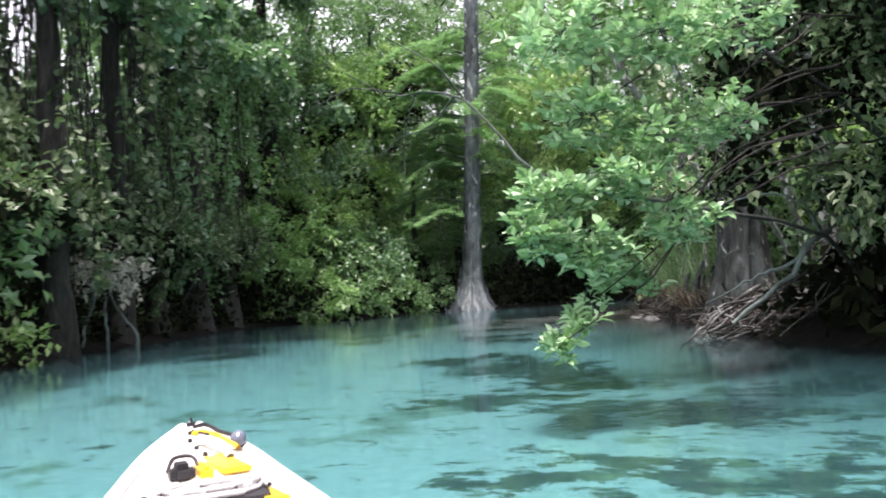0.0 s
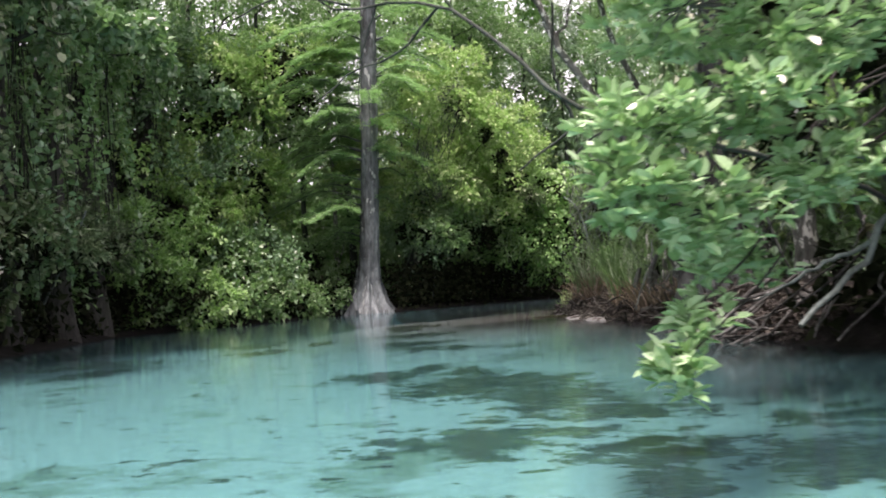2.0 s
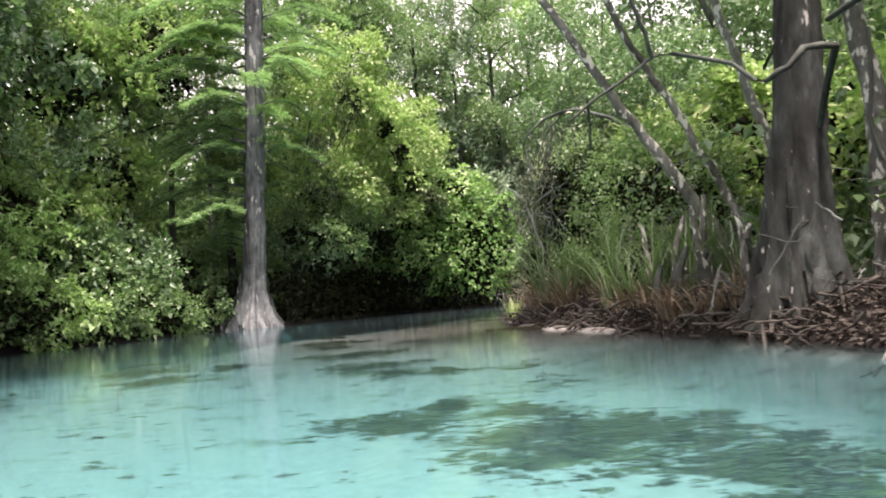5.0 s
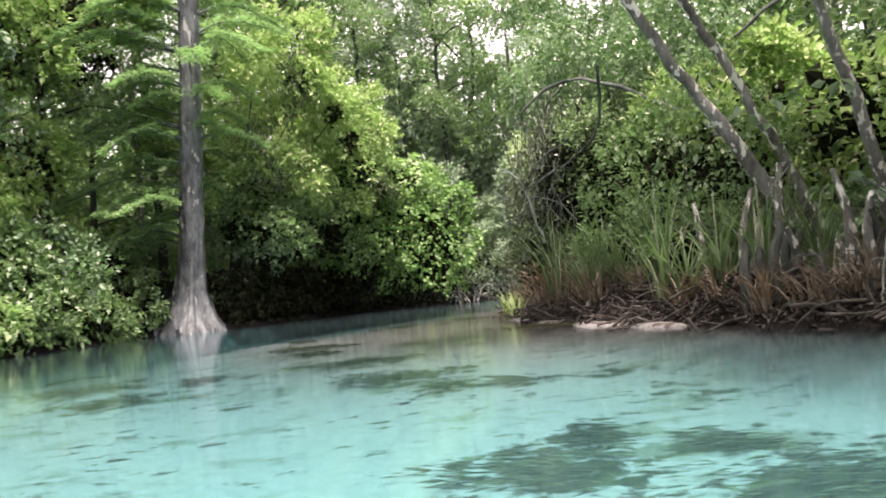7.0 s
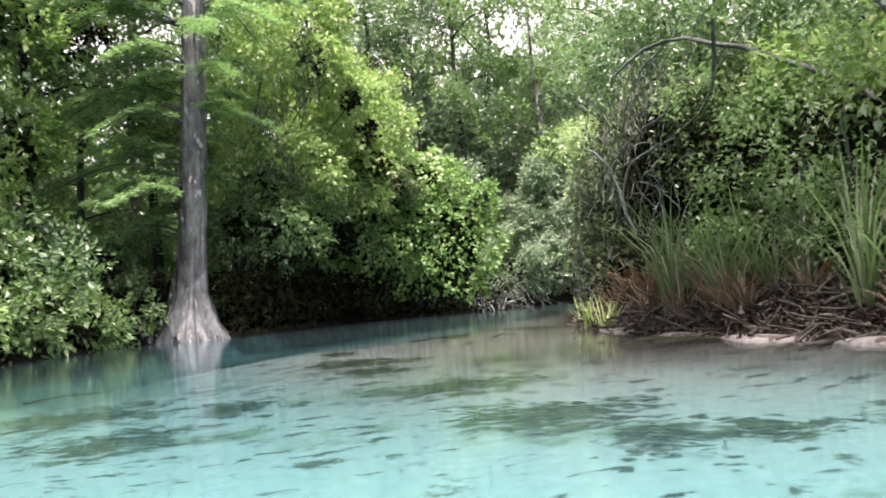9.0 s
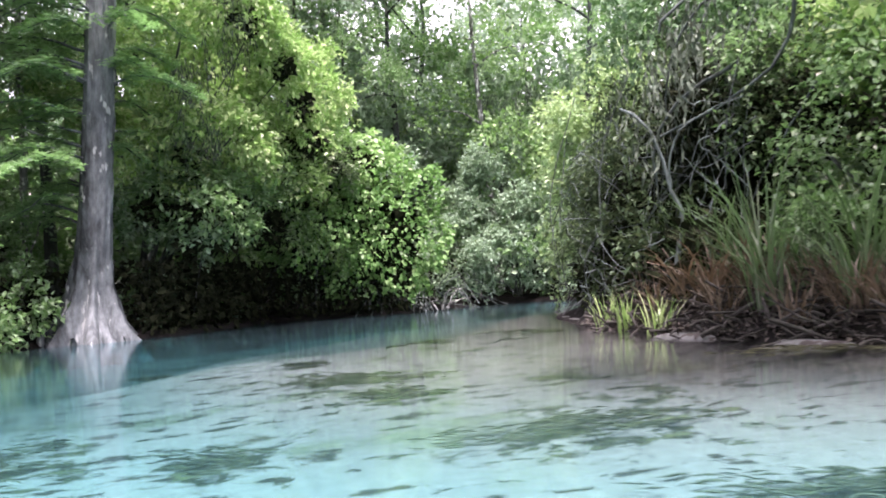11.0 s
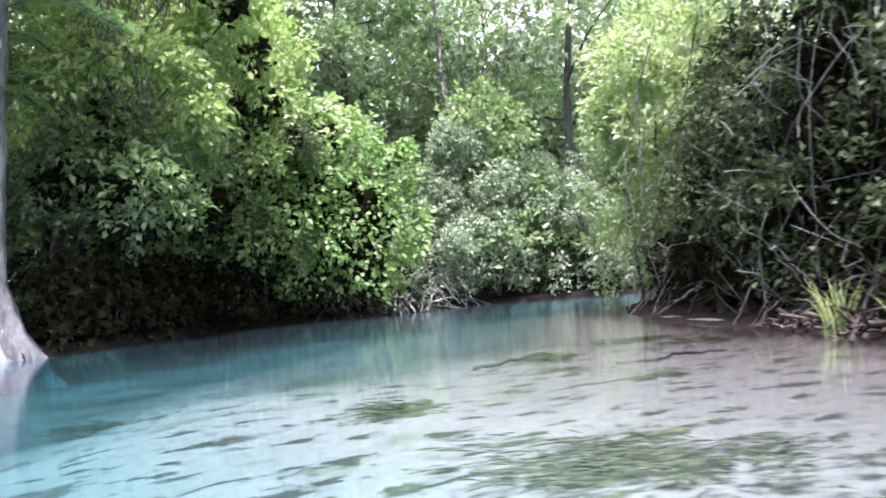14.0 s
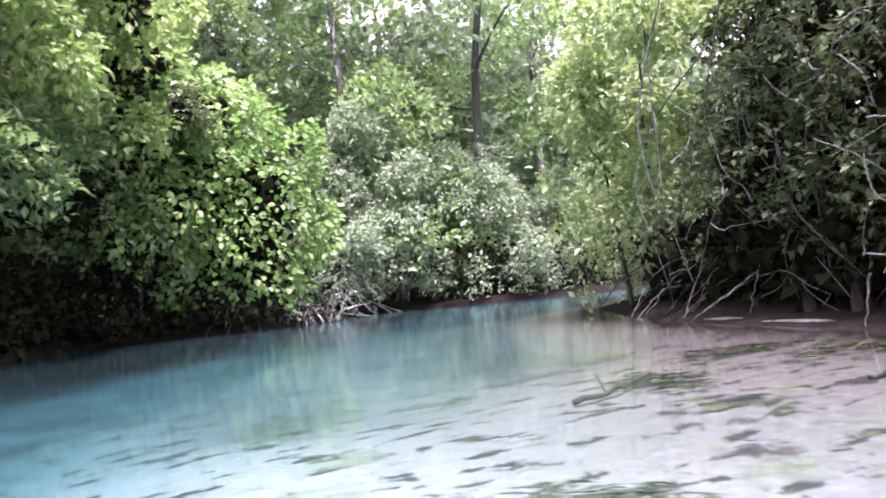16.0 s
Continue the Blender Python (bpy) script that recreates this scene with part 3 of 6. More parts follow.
for _ in range(9000):
    x, y = rng.uniform(-36, 30), rng.uniform(-14, 70)
    if in_river(x, y):
        continue
    dl, dr = float(line_dist(x, y, LEFT)), float(line_dist(x, y, RIGHT))
    d = min(dl, dr)
    if not 3.4 < d < 21 or y < -8 and d > 9 or dr < dl and d < 10.5 and 3 < y < 30:
        continue
    # woods that lie out of sight of the whole way are left to the far woods
    if d > 7 and (x > 7 and y < 14 + 0.9 * x or x < 0 and y < -9 + 0.727 * (6.7 - x)):
        continue
    if any((x - a) ** 2 + (y - b) ** 2 < (4.4 if d < 9 else 4.9 if y > 36 else 6.4) ** 2 for a, b, *_ in spots):
        continue
    spots.append((x, y, d))
for x, y in ((8.4, 17.2), (11.2, 13.2), (6.6, 21.6), (13.4, 9.2), (9.6, 22.6), (5.8, 26.4), (14.6, 15.0), (10.4, 28.0)):
    spots.append((x, y, 2.0))
for x, y in ((-7.2, 41.5), (-3.4, 43.0), (-10.8, 41.2), (-16.5, 23.6), (-18.2, 19.4), (-13.6, 30.6), (-9.8, 36.4), (-12.0, 34.2), (-16.4, 27.6)):
    spots.append((x, y, 0.0))
made = [forest_tree(*row) for row in FOREST] + [forest_tree(*FOREST[0], density=6.0, size=0.2), forest_tree(*FOREST[4], density=6.0, size=0.2),
                                                  forest_tree(16, 17.5, 4.2, LEAF_MID, BARK_DARK, "tall tree with a high mid-green crown", low=0.36, density=6.5, size=0.17, r=0.2)]
REACH = [(6.7, -6.6), (0.9, -0.7), (-3.4, 6.5), (-6.1, 14.5)]
fresh = set(range(len(made)))
for x, y, d in spots:
    far = y > 36
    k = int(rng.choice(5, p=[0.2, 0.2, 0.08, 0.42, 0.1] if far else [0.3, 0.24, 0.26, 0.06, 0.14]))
    if line_dist(x, y, REACH) < 12.5:
        k = 5 + k % 2
    m = pose(x, y, ground_z(x, y) - 0.05, 0, 0, float(rng.uniform(0, 360)))
    if d == 0:
        k = 7
    m = m @ Matrix.Scale(1.0 if d == 0 else float(rng.uniform(0.9, 1.25)), 4)
    if k in fresh:
        fresh.remove(k)
        made[k].matrix_basis = m
    else:
        copy_thing(made[k], m)
for k in fresh:
    made[k].matrix_basis = pose(-30 - 3 * k, 30 + 6 * k, 0.8)

# far woods that close the view between the trunks
rng = np.random.default_rng(8)
px, py = rng.uniform(-75, 75, 180000), rng.uniform(-55, 105, 180000)
dd = np.minimum(line_dist(px, py, LEFT), line_dist(px, py, RIGHT))
ok = (dd > 19) & (dd < 30) & ~in_river(px, py)
px, py = px[ok][:36000], py[ok][:36000]
pz = rng.uniform(0.4, 1, len(px)) * (16.5 + 3.0 * np.sin(px * 0.35) * np.sin(py * 0.3)) * rng.uniform(0.05, 1, len(px))
at = np.stack([px, py, pz + 0.6], 1)
tagged(part("far_woods", leaf_mesh("far_woods", [sprays(rng, at, rng.normal(size=at.shape), 5, 1.1, 0.75, 0.2, 0.7, 0.4)]), LEAF_MID),
       "green woods standing far behind the banks", "woods", kind="stuff")

# thick woods standing close behind the riverside trees
px, py = rng.uniform(-36, 32, 90000), rng.uniform(6, 62, 90000)
dl, dr = line_dist(px, py, LEFT), line_dist(px, py, RIGHT)
dry = ~in_river(px, py)
near = dry & (dl < dr) & (dl > 7.5) & (dl < 15) & (px < -6)
ahead = dry & (dl < dr) & (dl > 6) & (dl < 17) & (px >= -9) & (py > 34)
for name, ok, n, top, leaf, label in (("wood_thicket", near, 7500, 9.0, LEAF_MID, "green thicket filling the wood behind the bank trees"), ("distant_woods", ahead, 15000, 15.0, LEAF_GREY, "grey-green woods beyond the far bank, haze put into their leaf colour")):
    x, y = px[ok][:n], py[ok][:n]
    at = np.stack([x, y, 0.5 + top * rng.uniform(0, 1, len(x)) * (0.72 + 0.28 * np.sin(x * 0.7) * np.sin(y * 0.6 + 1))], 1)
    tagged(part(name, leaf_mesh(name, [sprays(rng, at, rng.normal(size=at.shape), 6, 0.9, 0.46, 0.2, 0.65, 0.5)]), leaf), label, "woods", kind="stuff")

# ---- bushes and overhanging growth along the water ----


def bush(name, label, category, blobs, leaf, seed, density=9.0, per=13, length=0.42, size=0.13, droop=0.3, bark=BARK_DARK, foot=None,
         stems=5, group="", width=0.6, up=0.78, low=-0.75, inner=0.6, trunk_r=0.05, core=2.4):
    """Foliage in lumpy masses on stems that rise from the bank."""
    rng = np.random.default_rng(seed)
    b = np.array(blobs, float)
    fx, fy = foot or (b[:, 0].mean(), b[:, 1].mean())
    fz = ground_z(fx, fy)
    t = thing(name, fx, fy, fz, label, category, group)
    o = np.array([fx, fy, fz])
    for k in range(stems):
        c = b[k % len(b)]
        tip = c[:3] - o + rng.normal(size=3) * c[3:] * 0.3
        s = np.array([rng.normal() * 0.25, rng.normal() * 0.25, -0.2])
        line = bent([s, (s * 0.7 + tip * 0.45) + (0, 0, 0.1 * np.linalg.norm(tip)), tip], 8, 0.03, rng)
        part("stem", tubes("stem", [tube(line, trunk_r * rng.uniform(0.7, 1.3), trunk_r * 0.25, 6)]), bark, t)
    b[:, :3] -= o
    part("foliage", crown_mesh(rng, b, density * 0.9, max(6, int(per * 0.68)), length, size * 1.5, droop, width, up, low, inner, 0), leaf, t)
    # near-black leaves in the core stand in for the shade in there
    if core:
        part("inner_leaves", inner_mesh(rng, b, (9 + 4 * core) * (1 if size > 0.1 else 3.2), 0.3 if size > 0.1 else 0.13), SHADE_LEAF, t, "near-black leaves inside that stand in for shade")["kind"] = "stuff"
    return t


BANK = "bushes that overhang the water"
# tall growth hung with vines on the outer bank, with dark hollows under it


def vine_tree(x, y, h, r, seed, label, leaf, hang, crown=LEAF_DARK, lean=(0.0, 0.0), n=24):
    """A dark trunk with ropes of large vine leaves hanging off its limbs, and a crown high above."""
    rng = np.random.default_rng(seed)
    t = thing("vine_covered_tree", x, y, ground_z(x, y), label, "tree", "vine-hung trees of the outer bank")
    stem = bent([(0, 0, -0.4), (lean[0] * 0.2, lean[1] * 0.2, h * 0.3), (lean[0] * 0.6, lean[1] * 0.6, h * 0.65), (*lean, h)], 18, 0.03, rng)
    part("trunk", tubes("trunk", [tube(stem, r, r * 0.5, 12, 0.4, 5, 0.06, rng)]), BARK_BLACK, t)
    top = []
    for k in range(5):
        a, z = k * 1.26 + rng.uniform(0, 0.8), h * (0.6 + 0.08 * k)
        base = stem[int(np.argmin(abs(stem[:, 2] - z)))]
        tip = base + np.array([math.cos(a), math.sin(a), 0.25]) * rng.uniform(1.2, 2.2)
        part("limb", tubes("limb", [tube(bent([base, (base + tip) / 2 + (0, 0, 0.2), tip], 6, 0.04, rng), r * 0.3, 0.02, 6)]), BARK_BLACK, t)
        top.append((*tip, rng.uniform(1.2, 1.7), rng.uniform(1.2, 1.7), rng.uniform(0.7, 1.1)))
    top.append((*stem[-1], 2.0, 2.0, 1.4))
    ends, ways = [], []
    for cx, cy, cz, rx, ry, rz in top:
        at, out = shell(rng, (cx, cy, cz), (rx, ry, rz), int(rx * ry * 85), inner=0.5)
        ends.append(at), ways.append(out)
    ends, ways = np.concatenate(ends), np.concatenate(ways)
    at = np.repeat(ends, 5, 0) + rng.normal(size=(len(ends) * 5, 3)) * 0.12
    part("crown", oval_mesh("crown", rng, at, np.repeat(ways, 5, 0) * 0.5 + rng.normal(size=at.shape) * 0.7 - Z3 * 0.3, 0.24, 0.72, 0.65), crown, t)
    dead = []
    for k in range(70):
        a, z0 = rng.uniform(0, 6.28), h * rng.uniform(0.35, 0.8)
        base = stem[int(np.argmin(abs(stem[:, 2] - z0)))] * (1, 1, 0)
        q = base + np.array([math.cos(a), math.sin(a), 0]) * rng.uniform(r, r + 0.55)
        dead.append(tube(bent([q + (0, 0, z0), q + (rng.normal() * 0.1, rng.normal() * 0.1, z0 - 1.2), q + (rng.normal() * 0.2, rng.normal() * 0.2, max(z0 - rng.uniform(2, 4.5), 0.2))], 7), rng.uniform(0.015, 0.045), 0.008, 4))
    part("dead_vines", tubes("dead_vines", dead), BARK_BLACK, t, "curtain of black dead vines")["kind"] = "stuff"
    for k in range(n):
        a = rng.uniform(0, 6.28)
        q = np.array([math.cos(a), math.sin(a), 0]) * rng.uniform(r + 0.2, hang)
        z0 = h * rng.uniform(0.3, 0.85)
        base = stem[int(np.argmin(abs(stem[:, 2] - z0)))] * (1, 1, 0)
        drop = min(rng.uniform(1.5, 4.5), z0 - 0.5)
        line = bent([base + q + (0, 0, z0), base + q * 1.15 + (rng.normal() * 0.15, rng.normal() * 0.15, z0 - drop * 0.5), base + q * 1.05 + (rng.normal() * 0.3, rng.normal() * 0.3, z0 - drop)], 12)
        m = int(drop * rng.uniform(16, 34))
        f = np.sort(rng.uniform(0, 1, m) ** 0.8)
        at = np.stack([np.interp(f, np.linspace(0, 1, len(line)), line[:, c]) for c in range(3)], 1) + rng.normal(size=(m, 3)) * 0.14 * np.sin(f * 2.6 + 0.5)[:, None]
        vine = part("vine", tubes("vine", [tube(line, 0.012, 0.005, 4)]), BARK_BLACK, t)
        part("vine_leaves", oval_mesh("vine_leaves", rng, at, rng.normal(size=at.shape) * 0.7 + unit(q) * 0.5 - Z3 * 0.5, 0.19, 0.8, 0.65), leaf if rng.uniform() < 0.7 or y < 11 else LEAF_VINE, vine, "broad green vine leaves")["kind"] = "stuff"
    return t


VINY = "tall dark trunk curtained with hanging vine leaves over a black hollow"
# the first two trees carry leaves whose colour is darkened for shade
vine_tree(-8.4, 4.2, 12, 0.3, 21, VINY, LEAF_DARK_SHADED, 1.7)
vine_tree(-10.4, 7.4, 13, 0.3, 22, VINY, LEAF_DARK_SHADED, 1.9)
vine_tree(-12.0, 9.9, 12, 0.26, 221, VINY, LEAF_DARK, 1.5)
vine_tree(-13.9, 13.2, 14, 0.4, 23, "old black trunk wrapped in broad-leaved vines", LEAF_MID, 1.2, n=34)
vine_tree(-15.3, 16.0, 14, 0.42, 24, "old black trunk wrapped in broad-leaved vines", LEAF_MID, 1.4, n=34)
vine_tree(-16.8, 20.4, 14, 0.4, 241, "old black trunk wrapped in broad-leaved vines", LEAF_MID, 1.3, n=26)
# bright low bushes
bush("riverside_bush", "bright green leafy bush leaning low over the water", "bush",
     [(-15.6, 18.6, 1.5, 1.7, 1.6, 1.5), (-14.6, 19.8, 1.0, 1.5, 1.3, 1.0), (-16.4, 19.0, 3.2, 1.5, 1.5, 1.3), (-15.4, 18.3, 3.2, 1.2, 1.2, 1.1), (-15.9, 20.6, 4.0, 1.4, 1.3, 1.2), (-15.2, 21.4, 2.6, 1.2, 1.2, 1.1)], LEAF_BRIGHT, 25, 9, group=BANK, core=1.0)
bush("riverside_bush", "green leafy bush leaning low over the water", "bush",
     [(-14.0, 21.8, 0.9, 1.2, 1.1, 0.9), (-14.8, 22.6, 2.2, 1.4, 1.3, 1.1)], LEAF_MID, 26, 9, group=BANK, core=1.0)
bush("riverside_bush", "low green bush beside the cypress foot", "bush",
     [(-13.4, 24.6, 0.7, 1.2, 1.3, 0.75), (-14.2, 25.2, 1.6, 1.3, 1.3, 0.9)], LEAF_MID, 27, 9, group=BANK, core=1.0)
bush("riverside_bush", "tall mixed green growth behind the low bushes", "bush",
     [(-16.5, 22.5, 4.4, 2.2, 2.0, 2.0), (-15.8, 25.0, 5.6, 2.0, 2.2, 2.2), (-17.5, 20.0, 6.4, 2.4, 2.2, 2.2), (-16.2, 23.5, 9.0, 2.8, 2.6, 2.4), (-18.2, 18.5, 10.0, 3.0, 2.6, 2.6), (-14.6, 27.0, 10.5, 2.8, 2.6, 2.6)], LEAF_YELLOW, 28, 7, core=0.4, size=0.15, group=BANK, trunk_r=0.1)
# shaded thicket between the cypress and the round bush
bush("shady_thicket", "dark green thicket with a black hollow under it", "bush",
     [(-8.9, 29.6, 3.2, 1.4, 1.3, 1.1), (-8.5, 31.2, 3.4, 1.5, 1.5, 1.2), (-8.0, 33.0, 3.2, 1.5, 1.4, 1.1), (-9.6, 30.6, 4.6, 1.6, 1.9, 1.4)], LEAF_MID, 29, 9, core=0.5, foot=(-11.6, 31.0), group=BANK, size=0.13, low=-0.6, trunk_r=0.06, stems=3)
# lighter leaf colour on this upper growth stands in for sunlight
bush("vine_covered_tree", "tall tree covered in sunlit green vines", "tree",
     [(-8.6, 29.6, 5.2, 1.5, 1.5, 1.5), (-8.0, 31.6, 5.6, 1.7, 1.6, 1.6), (-7.2, 33.0, 4.8, 1.5, 1.4, 1.3), (-8.6, 30.4, 8.2, 2.0, 1.8, 1.7), (-7.0, 33.2, 7.4, 1.7, 1.6, 1.5), (-9.0, 31.6, 10.6, 2.2, 2.2, 1.6), (-10.4, 29.3, 5.4, 1.4, 1.1, 1.2), (-11.2, 29.8, 7.6, 1.7, 1.4, 1.4), (-12.6, 29.2, 6.0, 1.4, 1.2, 1.3)],
     LEAF_YELLOW, 34, 9.5, core=0, foot=(-11.8, 31.8), size=0.14, trunk_r=0.12, droop=0.5, stems=4)
# here too the light from above is put into the leaf colour
bush("shady_thicket", "tall green thicket lit from above", "bush",
     [(-8.2, 34.4, 5.2, 1.9, 1.8, 1.8), (-7.6, 35.6, 8.0, 2.4, 2.2, 2.2), (-9.4, 33.6, 9.6, 2.2, 2.2, 2.0)], LEAF_YELLOW, 30, 6, foot=(-9.0, 37.0), size=0.13, core=0, group=BANK, trunk_r=0.1)
# low fringe along the outer bank, hanging to the water
rf = np.random.default_rng(33)
run = np.concatenate([[0], np.cumsum([math.dist(a, b) for a, b in zip(LEFT[4:14], LEFT[5:15])])])
for k, q in enumerate(np.arange(0.4, run[-1], 1.35)):
    i = min(int(np.searchsorted(run, q)) - 1, len(run) - 2)
    f = (q - run[i]) / (run[i + 1] - run[i])
    (ax, ay), (bx, by) = LEFT[4 + i], LEFT[5 + i]
    nx, ny = -(by - ay), bx - ax
    w = math.hypot(nx, ny)
    x, y = ax + (bx - ax) * f + nx / w * 0.75, ay + (by - ay) * f + ny / w * 0.75
    if math.dist((x, y), (-11.4, 27.5)) < 1.6 or math.dist((x, y), (-9.2, 5.9)) < 1.5:
        continue
    z, r = rf.uniform(0.75, 1.3), rf.uniform(0.8, 1.15)
    # shrubs in these stretches get darker leaf colours that stand in for shade
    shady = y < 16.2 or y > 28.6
    leaf = LEAF_DARK_SHADED if y < 16.2 else LEAF_DARK if shady else (LEAF_BRIGHT if rf.uniform() < 0.65 and y < 20.5 else LEAF_MID)
    if shady:
        # growth that leans out and leaves a hollow under it
        ox, oy = -nx / w * 0.75, -ny / w * 0.75
        up = 0.7
        rows_ = [(x + ox, y + oy, z + 1.0 + up, r, r, 0.6), (x - ox * 0.6, y - oy * 0.6, z + 2.0 + up, r * 1.25, r * 1.25, 0.9)]
    else:
        rows_ = [(x, y, z - 0.15, r * 1.05, r * 1.05, z), (x + nx / w * 0.9, y + ny / w * 0.9, z + 1.4, r * 1.1, r * 1.1, 1.0)]
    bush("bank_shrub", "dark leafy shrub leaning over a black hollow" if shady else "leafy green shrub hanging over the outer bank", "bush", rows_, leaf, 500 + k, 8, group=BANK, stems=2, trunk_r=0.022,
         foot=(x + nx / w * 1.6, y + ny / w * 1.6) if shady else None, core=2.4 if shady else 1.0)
# shaded undergrowth that fills the wood floor behind the banks
px, py = rf.uniform(-34, 30, 60000), rf.uniform(-12, 62, 60000)
dd = np.minimum(line_dist(px, py, LEFT), line_dist(px, py, RIGHT))
dl = line_dist(px, py, LEFT)
ok = (dd > np.where(dl == dd, 1.0, 2.0)) & (dd < 12) & ~in_river(px, py) & (rf.uniform(0, 1, len(px)) < 1.15 - dd / 12)
px, py = px[ok][:8500], py[ok][:8500]
hh = 2.6 + 1.1 * np.sin(px * 0.8) * np.sin(py * 0.7)
at = np.stack([px, py, land(px, py)[0] + hh * rf.uniform(0.02, 1, len(px)) ** 1.2], 1)
tagged(part("undergrowth", leaf_mesh("undergrowth", [sprays(rf, at, rf.normal(size=at.shape) * (1, 1, 0.3), 6, 0.5, 0.21, 0.2, 0.6, 0.6)]), LEAF_DARK),
       "dense shaded undergrowth on the wood floor", "undergrowth", kind="stuff")
# near-black leaves put into the hollows under both banks as stand-ins for shade
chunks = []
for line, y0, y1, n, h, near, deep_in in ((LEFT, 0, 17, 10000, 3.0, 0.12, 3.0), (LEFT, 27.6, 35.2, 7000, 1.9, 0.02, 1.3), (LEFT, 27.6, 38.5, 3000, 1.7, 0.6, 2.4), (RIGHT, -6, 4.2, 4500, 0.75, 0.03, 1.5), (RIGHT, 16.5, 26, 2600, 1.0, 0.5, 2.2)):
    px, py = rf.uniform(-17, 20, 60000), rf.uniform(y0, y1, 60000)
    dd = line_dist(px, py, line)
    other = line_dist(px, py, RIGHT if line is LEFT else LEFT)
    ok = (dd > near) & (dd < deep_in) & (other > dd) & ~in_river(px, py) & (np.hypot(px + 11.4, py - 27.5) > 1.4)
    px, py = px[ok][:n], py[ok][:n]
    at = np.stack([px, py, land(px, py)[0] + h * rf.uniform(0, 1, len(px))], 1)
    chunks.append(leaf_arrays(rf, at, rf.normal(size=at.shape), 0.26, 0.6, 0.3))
tagged(part("hollow_growth", leaf_mesh("hollow_growth", chunks), SHADE_LEAF), "near-black leaves standing in for shade in the hollows under the banks", "undergrowth", kind="stuff")
# the round bush on the point


def draped_dome(centre, radii, leaf, seed, label, foot, n, size, hem, lumps=0.2):
    """A bush hidden under a sheet of vines: overlapping leaves that hang down a bulging dome, cut off at an uneven hem."""
    rng = np.random.default_rng(seed)
    o = np.array([*foot, ground_z(*foot)])
    t = thing("vine_draped_bush", *map(float, o), label, "bush", BANK)
    c, radii = np.array(centre) - o, np.array(radii)
    for k in range(5):
        tip = c + unit(rng.normal(size=3)) * radii * 0.5
        part("stem", tubes("stem", [tube(bent([rng.normal(size=3) * (0.3, 0.3, 0), tip * 0.5 + (0, 0, 0.4), tip], 8, 0.04, rng), 0.05, 0.015, 6)]), BARK_DARK, t)
    d = unit(rng.normal(size=(n, 3)))
    d = d[(d[:, 1] < 0.35) & (d[:, 2] > -0.8)]
    bulge = 1 + lumps * (np.sin(d[:, 0] * 7 + seed) * np.sin(d[:, 2] * 8) + 0.7 * np.sin(d[:, 0] * 15) * np.sin(d[:, 2] * 13 + 2)) + rng.normal(size=len(d)) * 0.06
    at = c + d * radii * bulge[:, None]
    keep = at[:, 2] + o[2] > hem[0] + (hem[1] - hem[0]) * np.clip((d[:, 0] + 1) / 2, 0, 1) + 0.25 * np.sin(d[:, 0] * 11) + rng.normal(size=len(d)) * 0.15
    at, d = at[keep], d[keep]
    part("vine_leaves", oval_mesh("vine_leaves", rng, at, d * 0.55 - Z3 * 0.45 + rng.normal(size=d.shape) * 0.4, size, 0.75, 0.6), leaf, t)["kind"] = "stuff"
    # near-black leaves under the vine sheet take the place of inner shade
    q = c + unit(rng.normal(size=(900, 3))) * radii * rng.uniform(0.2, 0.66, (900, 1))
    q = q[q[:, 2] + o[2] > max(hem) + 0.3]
    part("inner_leaves", leaf_mesh("inner_leaves", [leaf_arrays(rng, q, rng.normal(size=q.shape), 0.5, 0.7, 0.2)]), SHADE_LEAF, t, "near-black leaves inside that stand in for shade")["kind"] = "stuff"
    return t


draped_dome((-4.2, 35.4, 2.7), (2.1, 2.0, 2.6), LEAF_DRAPE, 31, "round bush draped in bright green vines down to the water", (-4.4, 36.6), 6000, 0.165, (0.9, 0.25))
draped_dome((-6.3, 35.0, 3.3), (2.2, 1.9, 2.2), LEAF_DRAPE, 311, "bush draped in green vines above a black hollow", (-7.0, 36.8), 5400, 0.165, (1.9, 1.5))
draped_dome((-5.4, 35.6, 5.0), (2.0, 1.8, 1.4), LEAF_BRIGHT, 312, "mound of light green vines on top of the bushes", (-6.0, 37.2), 3200, 0.18, (3.6, 3.6))
bush("vine_draped_bush", "leafy green bush beside the bright vines", "bush",
     [(-6.6, 34.4, 2.6, 1.5, 1.2, 1.2), (-7.6, 33.8, 3.2, 1.6, 1.5, 1.5), (-7.0, 34.4, 5.6, 2.0, 1.8, 1.6)], LEAF_BRIGHT, 32, 8, foot=(-7.6, 36.4), group=BANK, low=-0.8)
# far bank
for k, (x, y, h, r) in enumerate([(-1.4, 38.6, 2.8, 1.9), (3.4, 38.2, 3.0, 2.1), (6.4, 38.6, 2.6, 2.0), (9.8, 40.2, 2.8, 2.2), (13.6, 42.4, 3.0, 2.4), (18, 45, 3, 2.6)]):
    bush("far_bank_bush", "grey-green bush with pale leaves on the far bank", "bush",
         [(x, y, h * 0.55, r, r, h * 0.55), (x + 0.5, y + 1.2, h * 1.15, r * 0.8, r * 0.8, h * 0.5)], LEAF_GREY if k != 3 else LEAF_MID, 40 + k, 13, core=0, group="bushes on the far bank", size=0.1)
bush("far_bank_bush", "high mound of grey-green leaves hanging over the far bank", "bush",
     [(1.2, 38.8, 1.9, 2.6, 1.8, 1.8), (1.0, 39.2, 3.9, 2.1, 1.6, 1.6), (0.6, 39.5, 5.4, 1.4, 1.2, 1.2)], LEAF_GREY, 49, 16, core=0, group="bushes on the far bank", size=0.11)
